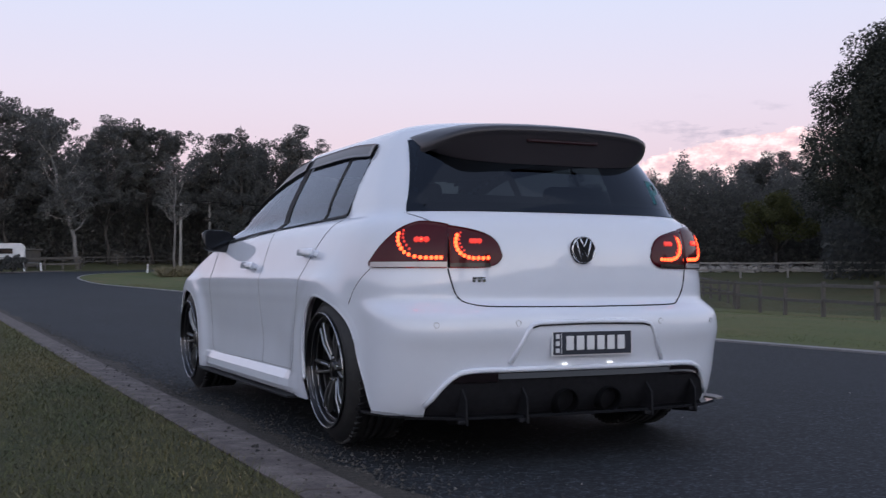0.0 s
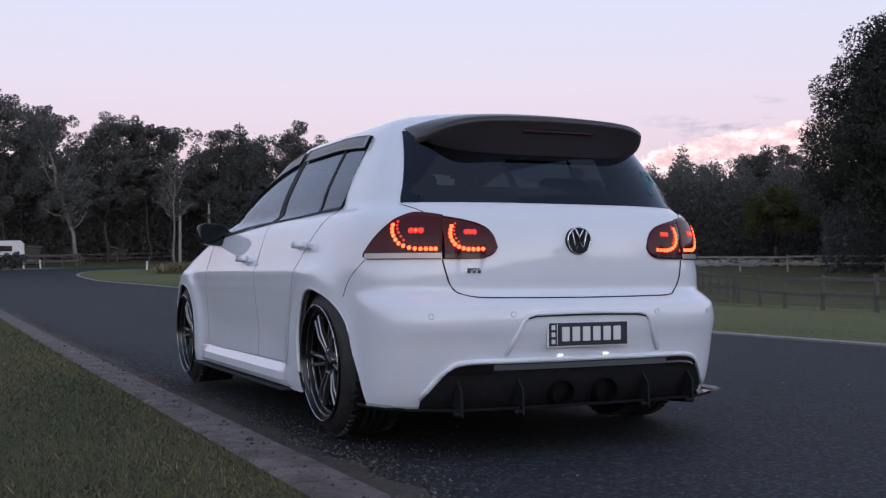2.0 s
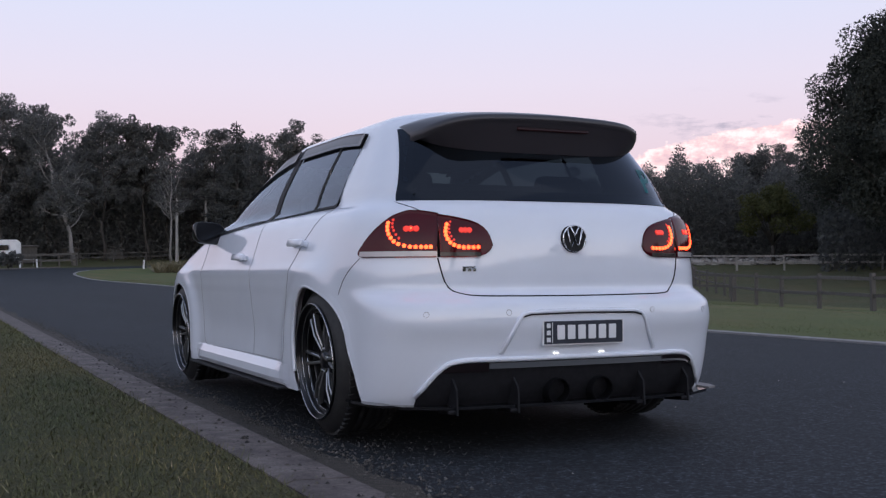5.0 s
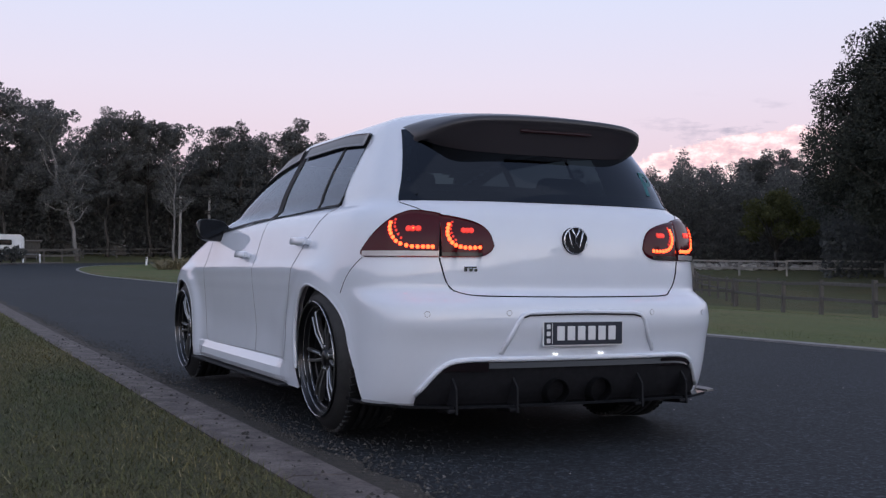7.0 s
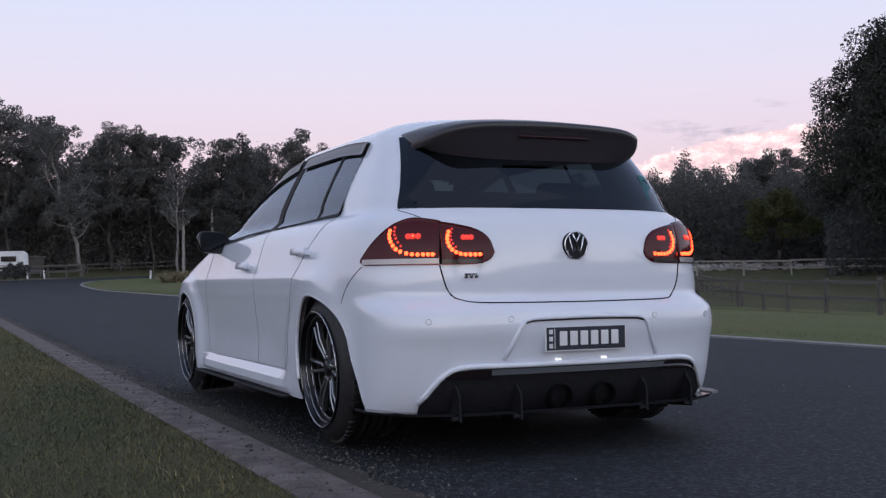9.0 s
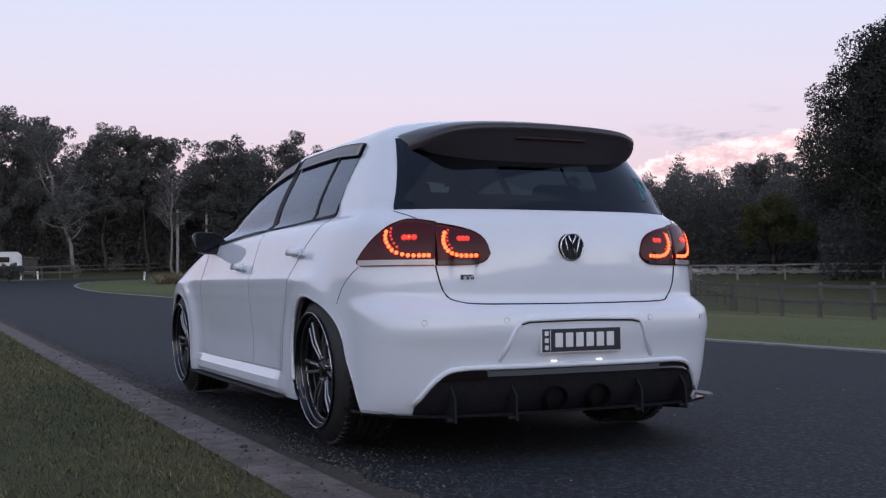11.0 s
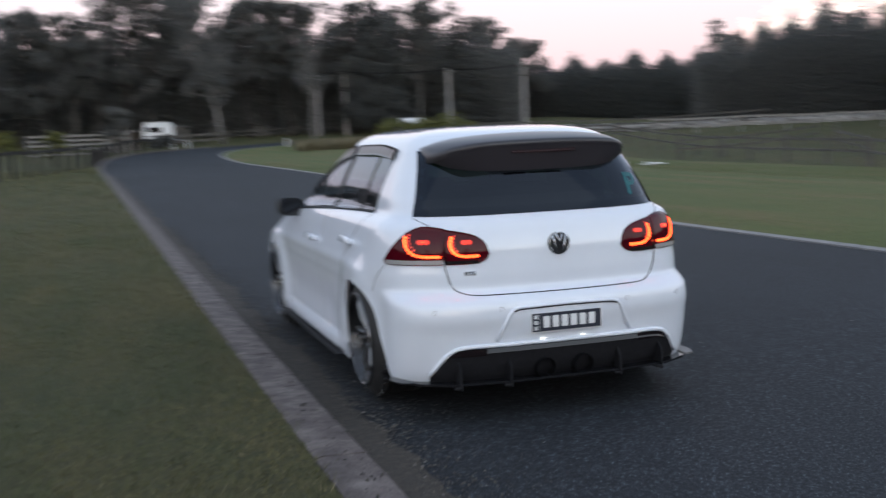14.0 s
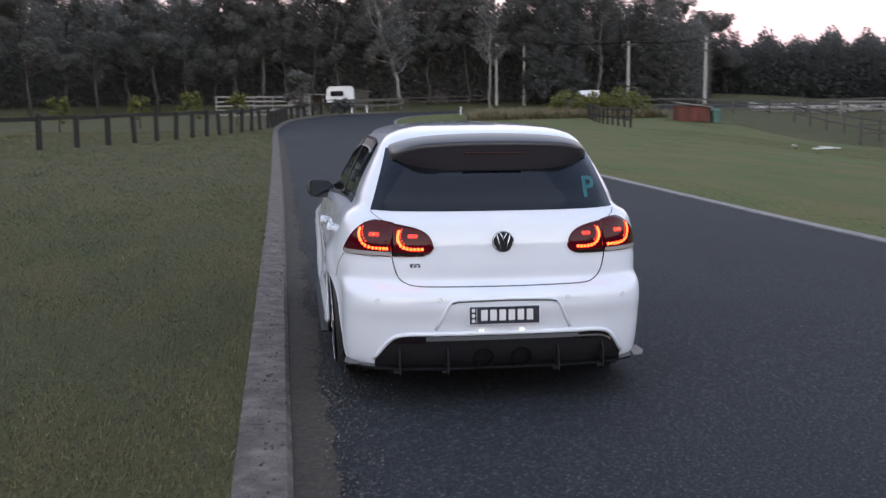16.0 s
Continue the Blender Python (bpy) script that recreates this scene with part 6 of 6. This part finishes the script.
tank = thing("water_tank", "small green round water tank beside the red shed", "tank", (25.6, 59.8, ground_z(25.6, 59.8) - 0.05))
part("tank_shell", rod_bm((0, 0, 0), (0, 0, 0.78), 0.36, None, 24), TANK, tank)
part("tank_lid", rod_bm((0, 0, 0.78), (0, 0, 0.88), 0.36, 0.12, 24), TANK, tank)
shed(0.9, 80.0, (2.5, 2.2, 1.45), 4, TIMBER_PALE, SHEET, "pale open-fronted yard shelter with a flat tin roof", 0.03, True)
shed(4.9, 90.5, (3.0, 2.6, 1.35), 2, TIMBER, SHEET, "brown timber stable with a tin roof", 0.02)
shed(9.8, 97.5, (1.5, 1.6, 0.9), 8, TIMBER, SHEET, "grey tin shed under the trees", 0.2)
shed(13.6, 96.0, (1.3, 1.4, 0.9), -6, TIMBER, SHEET, "grey shed with a faded tarpaulin roof", 0.25)

# a parked white van and ute far beyond the bend
def far_car(x, y, turn, mat, label, tall):
    c = thing("parked_car", label, "car", (x, y, ground_z(x, y)), turn, "far parked cars")
    bm = bmesh.new()
    prof = [(-2.0, 0.35), (-2.05, 0.85), (-1.7, 0.95), (-1.2, tall), (0.7, tall), (1.3, 0.98), (2.0, 0.85), (2.05, 0.35)]
    a, b = [bm.verts.new((px_, -0.8, z)) for px_, z in prof], [bm.verts.new((px_, 0.8, z)) for px_, z in prof]
    bm.faces.new(a)
    bm.faces.new(b[::-1])
    for i in range(8):
        bm.faces.new((a[i], b[i], b[(i + 1) % 8], a[(i + 1) % 8]))
    part("body", bm, mat, c)
    part("side_window", box_bm((1.7, 0.02, 0.34), (-0.25, -0.81, 1.15), 0.01), BLACK_GLOSS, c)
    for px_ in (-1.25, 1.3):
        for s in (-0.72, 0.72):
            part("wheel", rod_bm((px_, s - 0.1, 0.31), (px_, s + 0.1, 0.31), 0.31, None, 16), RUBBER, c)
    return c


far_car(24.4, 84.0, 80, WHITE, "white van parked behind the green bushes", 1.5)

# shrubs and young wattles
for i, (x, y, h, w) in enumerate(((18.2, 66.8, 1.5, 1.5), (19.8, 66.2, 1.4, 1.3), (21.2, 65.6, 1.75, 1.9))):
    plant(round_tree("bush", "rounded yellow-green bush beside the road bend", 60 + i, h, w, LEAF_GREEN, 2600, 0.09, 0.1, BARK_DARK, 40, "bush"), x, y, 0, 1.0, 0, "green bushes")
wattle = round_tree("wattle_tree", "small yellow-leaved wattle tree behind the fence", 70, 1.9, 0.62, LEAF_GREEN, 1100, 0.08, 0.35, BARK_DARK, 24)
for x, y, k in ((-8.6, 56.0, 1.0), (-5.9, 56.3, 1.1), (-3.4, 56.5, 1.05), (-12.0, 52.0, 1.0)):
    plant(wattle, x, y, x * 50, k, 0, "young wattle trees")
plant(round_tree("shrub", "grey-green shrub by the yard rails", 74, 3.2, 0.95, LEAF, 1500, 0.12, 0.2, BARK, 30, "shrub"), 0.3, 70.0)
plant(round_tree("shrub", "low dark shrub beside the rail fence", 75, 1.2, 0.8, LEAF_DARK, 900, 0.10, 0.1, BARK_DARK, 24, "shrub"), 3.2, 73.0)

# pale logs and rubble heaped along the far paddock
def rubble_row(az0, az1, dist, count, seed):
    r = np.random.default_rng(seed)
    verts, faces = [], []
    for _ in range(count):
        az, d = r.uniform(az0, az1), dist * r.uniform(0.94, 1.06)
        x, y = polar(az, d)
        s = r.uniform(0.15, 0.55, 3) * (1.6, 1.2, 0.8)
        base = len(verts)
        rot = Euler((r.uniform(-0.4, 0.4), r.uniform(-0.4, 0.4), r.uniform(0, 3))).to_matrix()
        for i in range(8):
            c = Vector(((i & 1) - 0.5, (i >> 1 & 1) - 0.5, (i >> 2) - 0.5)) * 1.0
            c = Vector((c.x * s[0] * r.uniform(0.7, 1.2), c.y * s[1] * r.uniform(0.7, 1.2), c.z * s[2] * r.uniform(0.7, 1.2)))
            verts.append(rot @ c + Vector((x, y, ground_z(x, y) + s[2] * 0.3)))
        for f in ((0, 2, 3, 1), (4, 5, 7, 6), (0, 1, 5, 4), (2, 6, 7, 3), (0, 4, 6, 2), (1, 3, 7, 5)):
            faces.append(tuple(base + k for k in f))
    ob = mesh_part("rubble", verts, faces, RUBBLE, smooth=False)
    return tagged(ob, "row of pale broken stone heaped along the paddock", "stones", kind="stuff")


rubble_row(0.44, 0.82, 93, 900, 3)
for i, (x, y, l, a) in enumerate(((21.5, 38.0, 1.1, 20), (22.6, 39.6, 0.9, -30), (20.6, 38.8, 0.8, 60))):
    bd = thing("board", "loose white painted board lying on the grass", "board", (x, y, ground_z(x, y) + 0.08), a, "loose boards")
    part("plank", box_bm((l, 0.18, 0.04), (0, 0, 0), 0.005, rot=Matrix.Rotation(0.06 * i, 4, "Y")), WHITE, bd)


# ---- grass, litter and fallen leaves ----
def tufts(name, label, area, count, tall, seed, mat, keep, thin=0.0035, fade_in=None, fade_out=None):
    """Blades of grass over a rectangle, leaning every way."""
    r = np.random.default_rng(seed)
    x0, x1, y0, y1 = area
    x, y = r.uniform(x0, x1, count), y0 + (y1 - y0) * r.uniform(0, 1, count) ** 1.5
    ok = keep(x, y)
    for fade, sign in ((fade_in, 1), (fade_out, -1)):
        if fade:
            t = np.clip((y - fade[0]) / (fade[1] - fade[0]), 0, 1)
            ok &= r.uniform(0, 1, count) < (t if sign > 0 else 1 - t)
    x, y = x[ok], y[ok]
    n = len(x)
    base = np.array([ground_z(a, b) for a, b in zip(x, y)]) + 0.035
    h = tall * r.uniform(0.45, 1.25, n) * (0.8 + 0.4 * r.uniform(0, 1, n) ** 2)
    ang, lean = r.uniform(0, 2 * np.pi, n), r.uniform(0.3, 2.0, n) * h
    wide = thin * r.uniform(0.7, 1.6, n) * (1 + 0.07 * np.maximum(y, 0))
    side = np.stack([-np.sin(ang) * wide, np.cos(ang) * wide, np.zeros(n)], 1)
    root = np.stack([x, y, base], 1)
    tip = root + np.stack([np.cos(ang) * lean, np.sin(ang) * lean, h], 1)
    verts = np.stack([root - side * 1.2, root + side * 1.2, tip], 1).reshape(-1, 3)
    faces = np.arange(n * 3).reshape(-1, 3)
    return tagged(fast_mesh(name, verts, faces, mat), label, "grass", kind="stuff")


mid_x = lambda y: np.interp(y, [q[1] for q in road_mid], [q[0] for q in road_mid])
left_edge = lambda y: mid_x(y) - HALF - 0.27
right_edge = lambda y: mid_x(y) + HALF + 0.12
tufts("grass", "short mixed green and straw-coloured grass on the verge", (-6.5, -0.8, -4.6, 16.0), 620000, 0.030, 21, GRASS, lambda x, y: (x < left_edge(y)) & (x > left_edge(y) - 2.0 - 0.2 * (y + 4.6)), 0.0017, None, (5, 16))
tufts("grass", "longer grass hanging over the kerb's edge", (-1.37, -1.0, -4.6, 12.0), 9000, 0.045, 22, GRASS, lambda x, y: x < left_edge(y) + 0.012 * np.sin(y * 9) + 0.01, 0.0014)
tufts("grass", "mown grass further along the verge", (-14, 1.2, 4.0, 52.0), 200000, 0.045, 23, GRASS, lambda x, y: x < left_edge(y), 0.0022, (4, 16))
tufts("grass", "mown green grass across the road", (5.4, 24, 0.0, 46.0), 150000, 0.022, 24, GRASS_GREEN, lambda x, y: x > right_edge(y), 0.0012)
tufts("dry_grass", "tall dry straw-coloured grass on the bend", (9.5, 24.0, 58.0, 76.0), 40000, 0.55, 25, DRY, lambda x, y: (y > 60 + (x - 10) * 0.25) & (y < 66 + (x - 10) * 0.55) & (x + 2.35 > 0.195 * (y + 3.68)), 0.004)


def scatter(name, label, count, seed, place, low, high, mat):
    r = np.random.default_rng(seed)
    verts, faces = [], []
    for _ in range(count):
        x, y, z = place(r)
        s = r.uniform(low, high)
        a = r.uniform(0, 6.28)
        base = len(verts)
        for k in range(4):
            b = a + k * 1.57 + r.uniform(-0.3, 0.3)
            verts.append((x + s * math.cos(b) * r.uniform(0.6, 1.1), y + s * math.sin(b), z))
        verts.append((x, y, z + s * r.uniform(0.4, 0.9)))
        faces += [(base + k, base + (k + 1) % 4, base + 4) for k in range(4)]
    return tagged(mesh_part(name, verts, faces, mat, smooth=False), label, "litter", kind="stuff")


scatter("gutter_gravel", "loose gravel and dead leaves along the kerb", 9000, 31, lambda r: ((lambda y: (float(left_edge(y)) + 0.27 + abs(r.normal()) * 0.13, y, ground_z(-1.0, y) - 0.002))(-4.2 + 18 * r.uniform() ** 1.4)), 0.003, 0.012, LITTER)
scatter("kerb_litter", "dark droppings and twigs on the kerb", 340, 32, lambda r: ((lambda y: (float(left_edge(y)) + r.uniform(0.02, 0.24), y, ground_z(-1.2, y) + 0.056))(-2.6 + 10 * r.uniform() ** 1.3)), 0.004, 0.014, LITTER)
scatter("road_gravel", "scattered pale chips on the asphalt", 420, 33, lambda r: (r.uniform(-0.9, 5.2), -4.5 + 6 * r.uniform() ** 1.5, -0.008), 0.002, 0.006, RUBBLE)
scatter("road_gravel", "loose grey gravel strewn beside the gutter", 14000, 34, lambda r: ((lambda x, y: (x, y, ground_z(x, y) - 0.008))(-1.05 + abs(r.normal()) * 0.55, -4.6 + 12 * r.uniform() ** 1.3)), 0.003, 0.008, GRAVEL)
